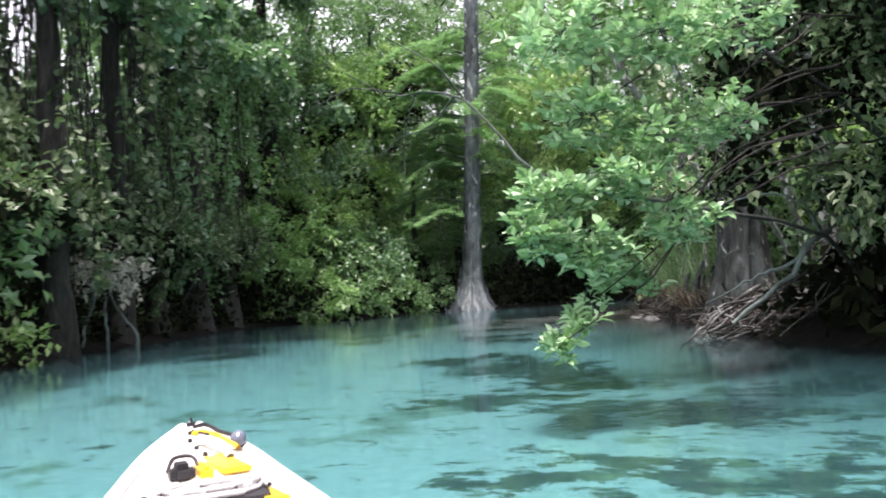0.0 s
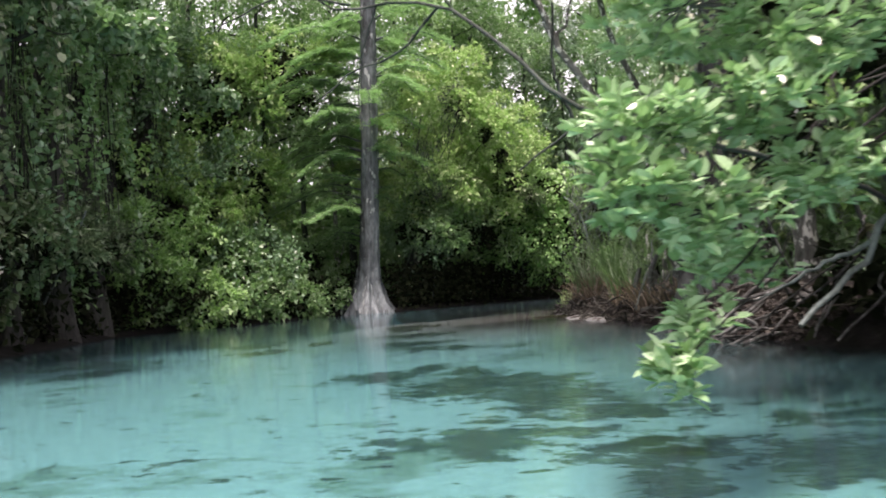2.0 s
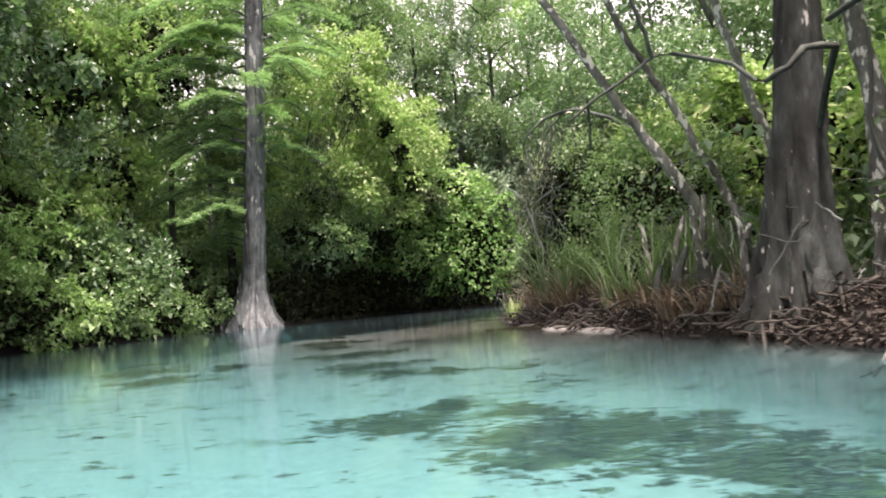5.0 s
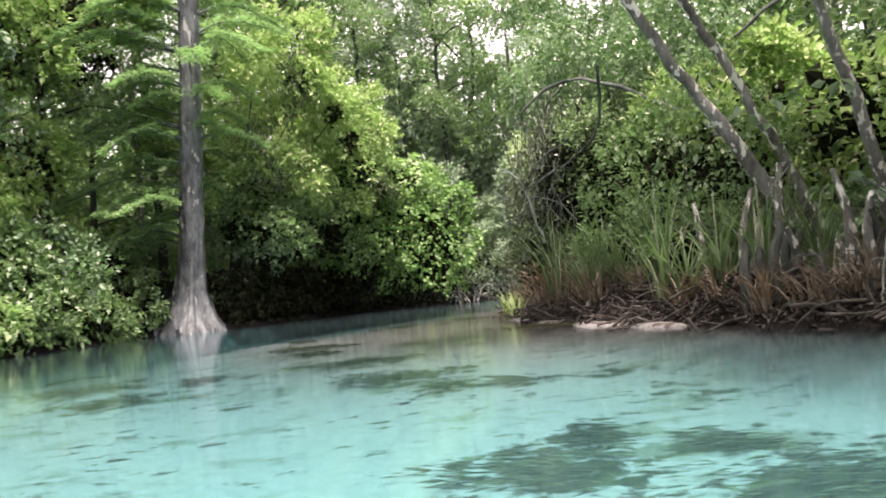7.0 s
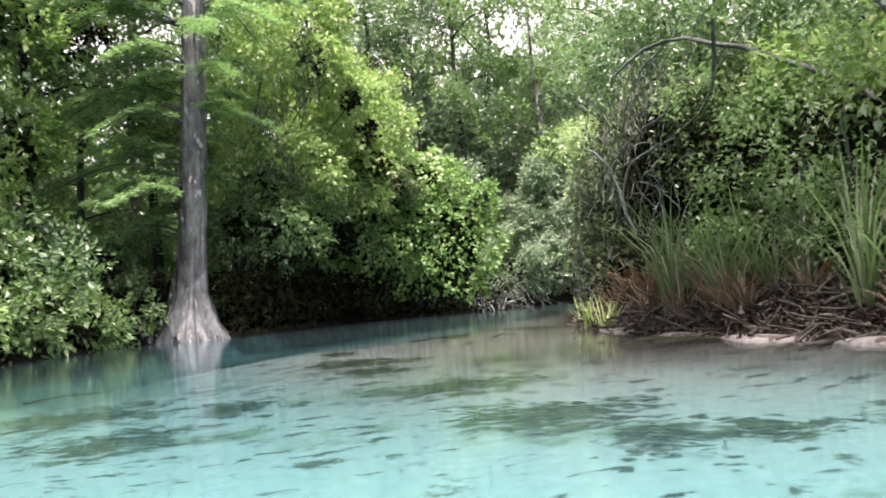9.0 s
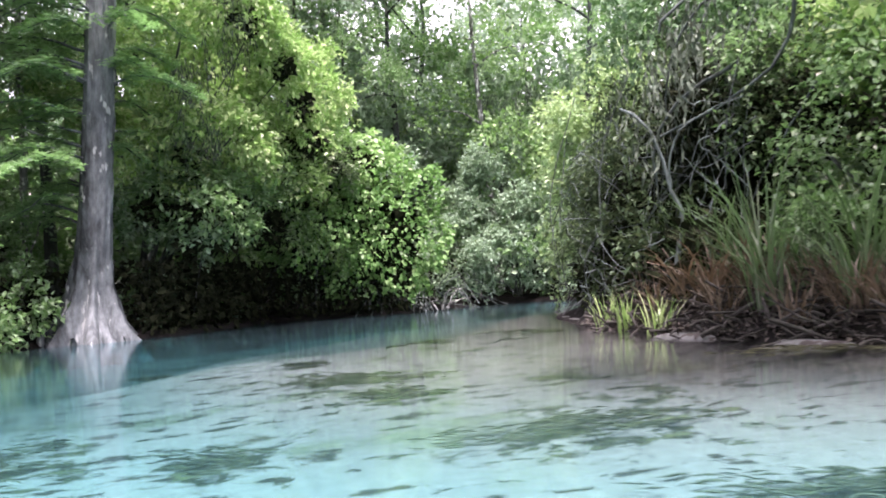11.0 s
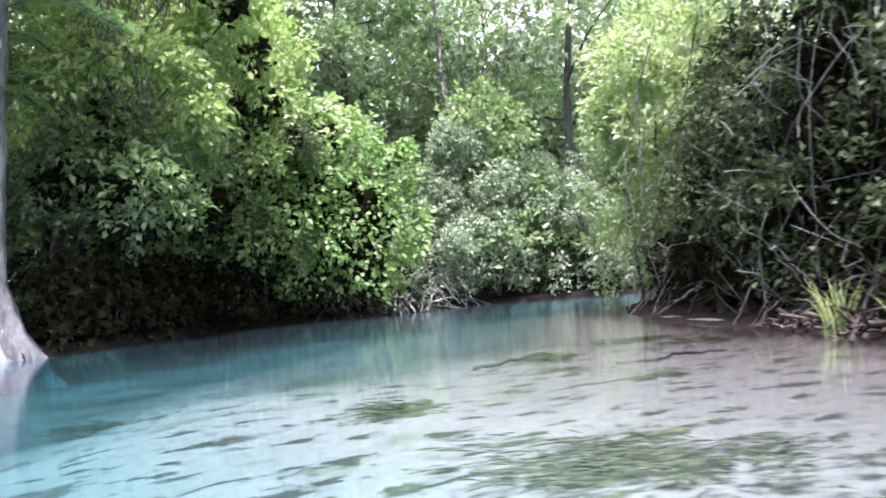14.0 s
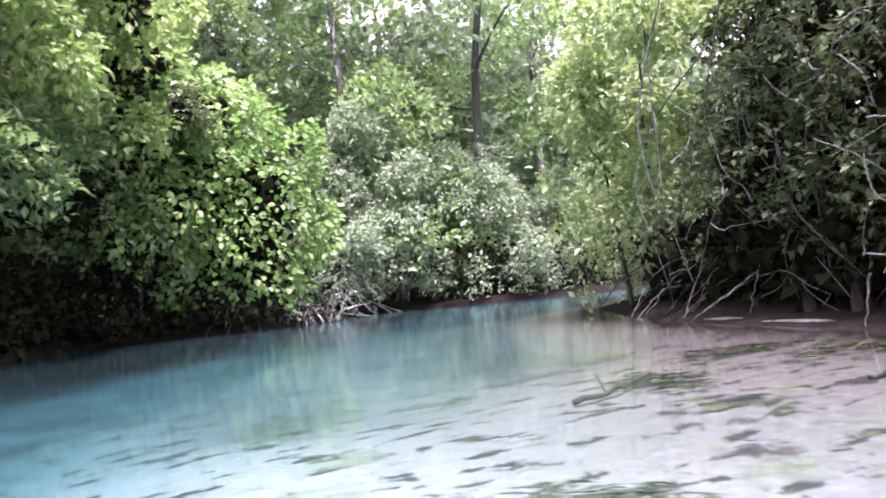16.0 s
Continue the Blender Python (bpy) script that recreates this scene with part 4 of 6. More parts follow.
# inner bank: brush mound, and the yellow-green bush past it
bush("brush_mound", "tangled dark brush mound with grey dead twigs", "bush",
     [(1.6, 18.4, 2.5, 1.6, 1.5, 2.0), (1.9, 20.8, 2.8, 1.8, 1.8, 2.2), (2.1, 23.0, 2.8, 1.7, 1.6, 2.2), (0.75, 19.8, 1.9, 0.9, 1.6, 1.2), (0.9, 22.4, 1.9, 1.0, 1.5, 1.2), (1.0, 17.6, 2.9, 0.9, 0.8, 1.2), (0.45, 20.4, 1.0, 0.7, 1.5, 0.75), (0.6, 22.8, 1.0, 0.7, 1.3, 0.75), (0.5, 18.3, 1.0, 0.6, 0.9, 0.7)],
     LEAF_BRUSH, 60, 13, group=BANK, size=0.075, length=0.3, trunk_r=0.05, stems=8, core=6.0)
bush("canopy_tree", "leafy green tree rising out of the brush mound", "tree",
     [(1.5, 18.6, 5.0, 1.3, 1.4, 1.0), (2.6, 20.2, 6.0, 1.9, 2.0, 1.3), (2.0, 22.2, 5.6, 1.6, 1.6, 1.2), (3.0, 18.0, 4.4, 1.4, 1.3, 1.2), (2.4, 20.6, 8.2, 2.2, 2.2, 1.4), (3.4, 16.4, 4.6, 1.2, 1.2, 1.0)], LEAF_DARK, 68, 14, foot=(2.6, 20.4), size=0.085, trunk_r=0.08, stems=6, core=0)
bush("riverside_bush", "tall yellow-green bush hanging over the inner bank", "bush",
     [(1.0, 26.6, 1.6, 0.8, 0.8, 0.9), (1.1, 26.0, 3.0, 0.9, 0.9, 0.9), (1.2, 25.2, 1.9, 0.8, 0.8, 0.8), (1.3, 25.4, 4.2, 1.1, 1.0, 1.0), (1.0, 27.2, 2.8, 0.8, 0.8, 0.8), (0.8, 26.6, 0.6, 0.5, 0.6, 0.5), (1.1, 24.4, 3.2, 0.9, 0.8, 0.8), (1.2, 24.2, 4.6, 1.0, 0.9, 0.8), (1.6, 25.6, 2.2, 1.3, 1.5, 2.0), (2.2, 26.6, 4.6, 1.7, 1.8, 1.8), (2.9, 28.4, 2.6, 1.6, 1.6, 2.0)] , LEAF_PALE, 61, 12, group=BANK, size=0.1, core=0)
bush("shady_thicket", "green thicket behind the sawgrass", "bush",
     [(4.4, 15.6, 2.6, 2.0, 2.0, 1.9), (4.6, 18.2, 3.4, 2.0, 2.0, 2.2), (5.6, 13.6, 2.8, 1.8, 1.6, 1.5)], LEAF_YELLOW, 62, 11, core=0.2, group=BANK, size=0.13, trunk_r=0.09)
bush("riverside_bush", "dark green shrub standing among the sawgrass", "bush",
     [(2.7, 15.4, 2.2, 1.1, 1.3, 1.3), (3.5, 13.8, 2.0, 1.2, 1.2, 1.2), (2.1, 16.9, 2.6, 1.0, 1.0, 1.2), (1.9, 15.4, 1.0, 0.8, 1.0, 0.7), (2.6, 13.6, 1.0, 0.8, 1.0, 0.7)], LEAF_MID, 69, 14, core=0.6, group=BANK, size=0.075, trunk_r=0.05)
bush("shady_thicket", "light green undergrowth between the trunks", "bush",
     [(8.4, 10.0, 2.4, 2.2, 2.2, 2.0), (8.0, 13.0, 2.6, 2.2, 2.0, 2.0), (10.5, 6.5, 2.8, 2.2, 2.2, 2.2)], LEAF_BRIGHT, 63, 10, core=0.2, group=BANK, size=0.14, trunk_r=0.08)
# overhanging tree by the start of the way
# two trees out of view, added only to block light from the bank
bush("canopy_tree", "unseen broad tree added to keep skylight off the bank", "tree",
     [(11.6, -3.0, 5.2, 2.4, 2.2, 2.0), (13.6, -4.6, 5.0, 2.6, 2.4, 2.2), (10.8, -1.4, 6.6, 2.0, 2.0, 1.6), (14.5, -5.0, 8.8, 3.0, 2.6, 2.0)], LEAF_DARK_SHADED, 67, 9, foot=(14.6, -2.0), size=0.1, trunk_r=0.12, stems=4)
bush("canopy_tree", "unseen tall tree added to shade the undercut bank", "tree",
     [(8.4, -0.2, 8.6, 2.4, 2.0, 1.4), (10.6, -0.4, 8.8, 2.4, 2.2, 1.5), (7.4, 2.2, 8.0, 1.9, 1.9, 1.3), (9.8, 2.6, 9.6, 2.6, 2.4, 1.6)], LEAF_DARK_SHADED, 66, 9, foot=(11.6, 2.4), size=0.1, trunk_r=0.12, stems=4)


def leafy_overhang(foot, boughs, leaf, seed, label):
    """A tree that reaches low over the water: boughs that fork into twigs, each ending in a rosette of ovate leaves."""
    rng = np.random.default_rng(seed)
    o = np.array([*foot, ground_z(*foot)])
    t = thing("overhanging_tree", *map(float, o), label, "tree")
    root = np.array([0, 0, 0.0])
    part("trunk", tubes("trunk", [tube(bent([(0, 0, -0.3), (-0.1, -0.1, 0.9), (-0.3, -0.3, 2.2), (-0.3, -0.2, 4.2)], 14, 0.02, rng), 0.09, 0.04, 9, 0.5, 0, 0.05, rng)]), BARK_DARK, t)
    for x, y, z, r, flat, tufts in boughs:
        c = np.array([x, y, z]) - o
        start = np.array([-0.2, -0.2, min(1.2 + z * 0.75, 3.8)])
        line = bent([start, (start + c) / 2 + (rng.normal() * 0.2, rng.normal() * 0.2, 0.35), c], 10, 0.03, rng)
        bough = part("bough", tubes("bough", [tube(line, 0.014, 0.005, 6)]), BARK_BLACK, t)
        d = unit(rng.normal(size=(tufts, 3))) * rng.uniform(0.15, 1, (tufts, 1)) ** 0.45
        ends = c + d * np.array([r, r, r * flat])
        twigs = [tube(bent([c + (e - c) * 0.1, c + (e - c) * 0.6 + (0, 0, 0.04), e], 4), 0.005, 0.002, 4) for e in ends[::3]]
        part("twig", tubes("twig", twigs), TWIG, bough)["kind"] = "stuff"
        per = 9
        out = unit(ends - c + Z3 * 0.15)
        ring = unit(rng.normal(size=(tufts, per, 3)) * (1, 1, 0.45) + out[:, None] * 0.55)
        at = ends[:, None] + ring * 0.02 - out[:, None] * rng.uniform(0, 0.13, (tufts, per, 1))
        part("leaves", oval_mesh("leaves", rng, at.reshape(-1, 3), ring.reshape(-1, 3) + Z3 * 0.12, 0.09, 0.56, 0.75), leaf, bough, "glossy pale green leaves in rosettes")["kind"] = "stuff"
    return t


leafy_overhang((7.0, 3.0), [(4.36, -1.04, 1.15, 0.34, 0.6, 42), (4.43, -0.88, 1.45, 0.37, 0.55, 46), (4.64, -0.76, 1.03, 0.37, 0.5, 40), (4.91, -0.62, 1.53, 0.41, 0.55, 55),
                            (5.17, -0.28, 1.19, 0.37, 0.5, 36), (4.61, -0.6, 2.03, 0.45, 0.6, 60), (5.04, -0.4, 1.87, 0.41, 0.55, 48), (5.42, -0.04, 1.99, 0.45, 0.55, 46),
                            (4.48, -0.68, 2.63, 0.49, 0.6, 55), (5.12, -0.36, 2.63, 0.53, 0.6, 60), (5.6, 0.12, 2.79, 0.57, 0.55, 50), (4.8, -0.44, 3.27, 0.57, 0.6, 55),
                            (4.61, -0.4, 0.85, 0.22, 0.6, 16), (4.58, -0.85, 0.6, 0.2, 0.8, 16), (4.52, -1.1, 0.38, 0.17, 0.9, 14), (4.86, -0.15, 0.8, 0.2, 0.5, 12)],
               LEAF_GLOSSY, 64, "glossy pale-leaved tree reaching low over the water")
# growth over the undercut: its shade is put into the leaf colour
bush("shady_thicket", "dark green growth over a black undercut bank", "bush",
     [(9.2, 2.8, 3.2, 2.2, 1.6, 1.8), (10.8, 0.6, 3.4, 2.2, 1.8, 1.8), (8.6, 4.4, 5.6, 2.4, 2.2, 1.8), (8.2, 1.9, 2.4, 1.3, 1.1, 0.8), (8.4, 0.1, 1.5, 1.0, 0.8, 0.6), (12.4, -1.4, 3.0, 2.2, 2.0, 2.0), (8.3, 2.7, 1.5, 1.4, 0.9, 0.8), (10.0, 1.2, 1.5, 1.4, 1.0, 0.9)], LEAF_DARK_SHADED, 65, 13, group=BANK, size=0.08, trunk_r=0.06)
bush("shady_thicket", "dark growth hanging out over the water, shade in its leaf colour", "bush",
     [(7.6, 2.2, 3.6, 1.4, 1.3, 1.1), (6.9, 1.6, 3.2, 1.0, 0.9, 0.9), (7.2, 1.3, 1.5, 0.9, 0.7, 0.5), (6.4, 2.3, 1.55, 0.8, 0.6, 0.5), (5.7, 2.1, 2.5, 0.8, 0.6, 0.9), (5.1, 2.7, 1.8, 0.65, 0.55, 0.7), (5.1, 2.9, 2.9, 0.7, 0.6, 0.7), (6.3, 2.3, 2.7, 0.8, 0.7, 0.9), (5.8, 2.5, 3.7, 1.0, 0.8, 0.8), (6.5, 2.2, 4.4, 1.2, 1.0, 0.9), (7.5, 2.0, 4.7, 1.2, 1.0, 0.9), (7.0, 3.5, 1.5, 1.0, 0.8, 0.6)], LEAF_DARK_SHADED, 66, 13, foot=(7.6, 2.6), group=BANK, size=0.08, trunk_r=0.06)

# ---- cypresses ----


def cypress(x, y, line, r0, r1, label, flare, seed, boughs, flutes=7, bark=BARK_CYPRESS, buttresses=11):
    rng = np.random.default_rng(seed)
    t = thing("cypress_tree", x, y, 0, label, "cypress")
    stem = bent(line, 40)
    part("trunk", tubes("trunk", [tube(stem, r0, r1, 48, flare, flutes, 0.035, rng)]), bark, t)
    for k in range(buttresses):
        a = 6.283 * k / buttresses + rng.uniform(-0.25, 0.25)
        d = np.array([math.cos(a), math.sin(a), 0])
        z0, out = rng.uniform(0.7, 1.9), r0 * rng.uniform(2.0, 2.7)
        pts = [d * r0 * 0.75 + (0, 0, z0 + 0.3), d * r0 * 1.05 + (0, 0, z0 * 0.6), d * r0 * 1.5 + (0, 0, z0 * 0.26), d * out + (0, 0, -0.35)]
        part("buttress", tubes("buttress", [tube(bent(pts, 14, 0.025, rng), r0 * 0.16, r0 * rng.uniform(0.3, 0.5), 9, 0, 0, 0.12, rng)]), bark, t)
    for z, a, ln in boughs:
        i = int(np.argmin(abs(stem[:, 2] - z)))
        d = np.array([math.cos(radians(a)), math.sin(radians(a)), 0])
        tip = stem[i] + d * ln + (0, 0, -0.12 * ln + rng.normal() * 0.1)
        mid = stem[i] + d * ln * 0.5 + (0, 0, 0.12 * ln)
        ln_ = bent([stem[i], mid, tip], 8, 0.02, rng)
        bough = part("bough", tubes("bough", [tube(ln_, 0.045, 0.01, 5)]), BARK_CYPRESS, t)
        chunks = []
        for f in np.linspace(0.18, 1.0, int(5 + 5 * ln)):
            base = np.array([np.interp(f, np.linspace(0, 1, len(ln_)), ln_[:, c]) for c in range(3)])
            for sg in (-1, 1):
                w = unit(np.cross(d, Z3) * sg * rng.uniform(0.5, 1.1) + d * rng.uniform(0.3, 0.9) + (0, 0, rng.normal() * 0.1))
                tw = (0.3 + 0.6 * (1 - f)) * rng.uniform(0.5, 1.2) * min(1.0, ln / 2.5)
                q = np.linspace(0.1, 1, 13)[:, None] * tw
                at = base + w * q - Z3 * (0.16 * q**2) + rng.normal(size=(13, 3)) * 0.02
                e = unit(np.cross(w, Z3))
                for hs in (-1, 1):
                    chunks.append(leaf_arrays(rng, at + rng.normal(size=at.shape) * 0.04, e * hs + w * 0.55 - Z3 * 0.15, 0.14, 0.36, 0.8, 0.05))
        part("needle_spray", leaf_mesh("needle_spray", chunks), NEEDLE, bough, "feathery light green needles")["kind"] = "stuff"
    return t


rb = random.Random(3)
cypress(-11.4, 27.5, [(0, 0, -0.6), (0.1, 0, 1.2), (0.3, -0.05, 3.2), (0.55, -0.1, 6), (0.85, -0.2, 10), (1.3, -0.3, 17)], 0.45, 0.31,
        "straight grey bald cypress with a fluted flared foot in the water", 1.9, 70,
        [(2.9 + 0.26 * i, 192 + rb.uniform(-62, 55), rb.uniform(1.8, 4.6)) for i in range(38)] + [(4.8 + 0.5 * i, 10 + rb.uniform(-80, 70), rb.uniform(1.0, 2.0) + 0.14 * i) for i in range(16)])
cypress(4.05, 8.05, [(0, 0, -0.4), (0.06, 0.0, 0.9), (0.16, 0.0, 2.0), (0.27, 0.05, 3.4), (0.42, 0.1, 6), (0.6, 0.3, 15)], 0.295, 0.21,
        "thick grey-brown cypress trunk with spreading roots on the bank", 1.35, 71,
        [(5.0 + 0.45 * i, rb.uniform(0, 360), rb.uniform(1.5, 3)) for i in range(18)], 9, BARK_TRUNK)

# ---- roots, trunks and limbs on the inner bank ----


def sticks(name, label, category, lines, mat, piece, group="", kind="", sides=6):
    """A thing whose pieces are bent, tapered rods: (points, thick end, thin end)."""
    o = np.mean([np.asarray(p, float)[0] for p, *_ in lines], 0)
    o[2] = min(np.asarray(p, float)[:, 2].min() for p, *_ in lines)
    t = thing(name, *map(float, o), label, category, group, kind)
    rng = np.random.default_rng(len(lines))
    for p, a, b in lines:
        part(piece, tubes(piece, [tube(bent(np.asarray(p, float) - o, 14, a * 0.5, rng), a, b, sides, 0, 0, 0.06, rng)]), mat, t)
    return t


rng = np.random.default_rng(90)
rows = []
for k in range(16):
    a = rng.uniform(0, 1)
    top = np.array([4.9 + 0.5 * a + rng.normal() * 0.2, 5.3 + rng.normal() * 0.4, 0.42 + rng.uniform(0, 0.25)])
    low = np.array([3.75 + 0.9 * a + rng.normal() * 0.12, 4.75 + rng.normal() * 0.25 - 0.5 * a, -0.12])
    mid = (top + low) / 2 + (rng.normal() * 0.32, rng.normal() * 0.25, rng.uniform(-0.15, 0.22))
    q = top * 0.25 + low * 0.75 + (rng.normal() * 0.26, -0.05, rng.uniform(-0.1, 0.12))
    rows.append(([top, mid, q, low], 0.03 if k % 4 == 0 else rng.uniform(0.01, 0.02), rng.uniform(0.008, 0.016)))
sticks("root_tangle", "bleached tree roots spilling from the bank into the water", "roots", rows, ROOT, "root")
rows = []
for k in range(16):
    x = rng.uniform(4.9, 8.6)
    top = np.array([x + rng.uniform(0.2, 0.8), 3.0 + (6.2 - x) * 0.75 + 0.9 + rng.normal() * 0.3, rng.uniform(0.6, 1.3)])
    low = np.array([x - rng.uniform(0, 0.5), 2.6 + (6.2 - x) * 0.85 - rng.uniform(0.1, 0.9), rng.uniform(-0.1, 0.45)])
    mid = (top + low) / 2 + (rng.normal() * 0.2, rng.normal() * 0.2, rng.uniform(-0.15, 0.3))
    rows.append(([top, mid, low], rng.uniform(0.01, 0.026), rng.uniform(0.004, 0.01)))
sticks("root_tangle", "dark twisted roots hanging over the undercut bank", "roots", rows, ROOT, "root")
sticks("dead_branch", "forked grey dead branch slanting down to the water", "branch",
       [([(6.5, 3.6, 1.5), (5.95, 2.9, 1.25), (5.7, 2.6, 1.02), (5.45, 2.4, 0.62), (5.05, 2.0, 0.3)], 0.045, 0.018),
        ([(5.62, 2.55, 0.9), (5.2, 2.3, 0.72), (4.75, 2.2, 0.5)], 0.022, 0.008),
        ([(5.85, 2.75, 1.12), (5.75, 2.5, 1.4), (5.5, 2.3, 1.55), (5.0, 2.1, 1.5)], 0.02, 0.006)], PALEWOOD, "rod")
# limb that arches out over the water near the start
sticks("overhanging_limb", "thin dark limb arching out over the water", "limb",
       [([(6.3, 3.5, 0.4), (5.9, 2.6, 1.1), (5.2, 1.2, 1.35), (4.6, 0.2, 1.5), (3.95, -0.05, 1.74), (3.6, 0.1, 2.1), (3.1, 0.35, 2.58), (2.6, 0.45, 2.75), (2.17, 0.44, 2.81), (1.85, 0.2, 3.03)], 0.024, 0.006),
        ([(2.3, 0.46, 2.8), (1.9, 0.2, 2.85), (1.48, 0.03, 2.67)], 0.009, 0.004),
        ([(2.97, 0.4, 2.63), (2.6, 0.6, 2.45), (2.2, 0.7, 2.4), (1.9, 0.6, 2.2)], 0.01, 0.004),
        ([(2.5, 0.46, 2.76), (2.3, 0.6, 2.5), (2.25, 0.6, 2.2), (2.3, 0.5, 1.9)], 0.008, 0.003),
        ([(3.1, 0.35, 2.58), (2.9, 0.2, 2.9), (2.5, 0.0, 3.2)], 0.009, 0.004)], BARK_DARK, "rod")
# limb of the thick cypress, with its upright fork
sticks("mossy_limb", "crooked dark limb reaching from the thick cypress", "limb",
       [([(4.4, 7.9, 2.2), (4.37, 6.9, 2.85), (3.96, 6.3, 2.7), (3.68, 6.34, 2.52), (3.53, 6.35, 2.51), (3.01, 6.27, 2.82), (2.61, 6.25, 2.81), (2.03, 6.25, 2.46), (1.8, 6.2, 2.3)], 0.042, 0.01),
        ([(2.61, 6.25, 2.81), (2.5, 6.1, 3.2), (2.41, 6.03, 3.56), (2.5, 5.9, 4.4)], 0.026, 0.018),
        ([(4.6, 7.9, 3.4), (4.69, 6.62, 3.29), (5.1, 6.61, 3.1), (5.44, 6.65, 2.63), (6.0, 6.9, 1.2), (6.1, 7.0, 0.3)], 0.034, 0.028),
        ([(4.7, 6.9, 3.0), (4.66, 6.88, 1.9), (4.88, 6.9, 1.36), (5.2, 7.0, 0.4)], 0.024, 0.02)], BARK_DARK, "rod")


def lean_tree(line, r0, r1, blobs, label, seed, leaf=LEAF_BRIGHT, bark=BARK_PALE):
    rng = np.random.default_rng(seed)
    o = np.array([line[0][0], line[0][1], 0.0])
    t = thing("leaning_tree", *map(float, o), label, "tree", "leaning trees on the inner bank")
    stem = bent(np.asarray(line, float) - o, 24, 0.015, rng)
    part("trunk", tubes("trunk", [tube(stem, r0, r1, 10, 0.5, 0, 0.04, rng)]), bark, t)
    for b in blobs:
        part("limb", tubes("limb", [tube(bent([stem[-5], np.asarray(b[:3]) - o], 6, 0.04, rng), r1 * 0.8, 0.01, 5)]), bark, t)
    if blobs:
        bb = np.array(blobs, float)
        bb[:, :3] -= o
        part("crown", crown_mesh(rng, bb, 9, 8, 0.4, 0.16, core=1.2), leaf, t)
    return t


lean_tree([(4.0, 12.0, 0.2), (3.66, 12.0, 1.4), (2.9, 11.9, 2.7), (2.23, 11.8, 3.75), (1.3, 11.6, 5.4), (0.6, 11.4, 7.2)], 0.105, 0.06,
          [(0.3, 11.6, 8.2, 1.8, 1.8, 1.3), (1.6, 12.2, 7.0, 1.4, 1.4, 0.9)], "leaning tree with pale lichen patches on its trunk", 101)
lean_tree([(4.5, 12.6, 0.2), (4.1, 12.5, 1.6), (3.3, 12.4, 3.4), (2.4, 12.2, 5.2), (1.8, 12.0, 7.4)], 0.085, 0.05,
          [(1.6, 12.8, 8.6, 1.8, 1.8, 1.3)], "leaning tree with pale lichen patches on its trunk", 102, LEAF_YELLOW)
lean_tree([(4.9, 11.4, 0.2), (4.6, 11.2, 2.0), (4.1, 11.0, 3.8), (3.4, 10.8, 6.4)], 0.085, 0.06,
          [(3.6, 11.4, 8.0, 1.8, 1.8, 1.3)], "leaning tree with a mottled grey trunk", 103)
lean_tree([(5.35, 9.2, 0.2), (5.38, 9.2, 2.3), (5.2, 9.4, 4.6), (5.0, 9.6, 8.0)], 0.16, 0.1,
          [(5.2, 10.2, 8.6, 2.0, 2.0, 1.5), (6.4, 9.0, 7.0, 1.6, 1.6, 1.1)], "slender upright tree with pale grey bark", 104)
lean_tree([(6.6, 8.6, 0.2), (6.7, 8.6, 2.6), (6.3, 8.7, 5.2), (6.2, 8.8, 8.0)], 0.12, 0.07, [(6.2, 8.4, 8.8, 1.8, 1.8, 1.3)], "slender dark-barked tree behind the cypress", 105, LEAF_MID, BARK_DARK)
# bleached twigs at the foot of the draped bush
rng = np.random.default_rng(490)
twigs = []
for _ in range(14):
    a = np.array([rng.uniform(-3.6, -1.9), 34.75 + rng.uniform(-0.3, 0.5), 0.02])
    lean, h = rng.uniform(-0.9, 1.0), rng.uniform(0.25, 0.75)
    twigs.append(([a, a + (lean * 0.4, -0.1, h * 0.75), a + (lean, -0.25, h)], rng.uniform(0.022, 0.035), 0.008))
sticks("dead_twigs", "bleached dead twigs at the foot of the draped bush", "branches", twigs, BARK_PALE, "twig", "bare twigs on the bank", sides=5)
# slender bare trunks standing in the wood
for pts, r0, r1, lab in (([(-14.0, 29.6, 0.2), (-13.8, 29.4, 2.0), (-13.5, 29.0, 5.6), (-13.3, 28.8, 11.0)], 0.13, 0.08, "slender pale grey trunk standing behind the cypress"),
                         ([(-7.6, 48.6, 0.5), (-7.4, 48.3, 7.0), (-6.9, 47.5, 12.0), (-6.2, 46.4, 18.0)], 0.24, 0.14, "tall pale trunk far back in the wood")):
    sticks("bare_trunk", lab, "tree", [(pts, r0, r1), ([pts[1], np.array(pts[1]) + (0.8, -0.5, 1.6)], r1 * 0.4, 0.02)], BARK_PALE, "stem", "bare trunks in the wood", sides=9)
# arching limb over the sawgrass
sticks("arching_limb", "long bare limb arching above the sawgrass", "limb",
       [([(4.6, 13.4, 0.4), (3.9, 14.2, 2.2), (3.3, 15.0, 3.2), (2.55, 15.8, 3.9), (1.88, 16.6, 4.4), (1.2, 16.75, 4.5), (0.58, 16.74, 4.25), (0.3, 16.9, 3.9)], 0.07, 0.02),
        ([(1.2, 16.75, 4.5), (0.7, 17.2, 4.0), (0.5, 17.5, 3.1), (0.7, 17.6, 2.2)], 0.022, 0.01),
        ([(3.3, 15.0, 3.2), (2.9, 14.4, 2.5), (2.9, 14.0, 1.6), (3.1, 13.8, 0.9)], 0.025, 0.015)], TWIG, "rod")
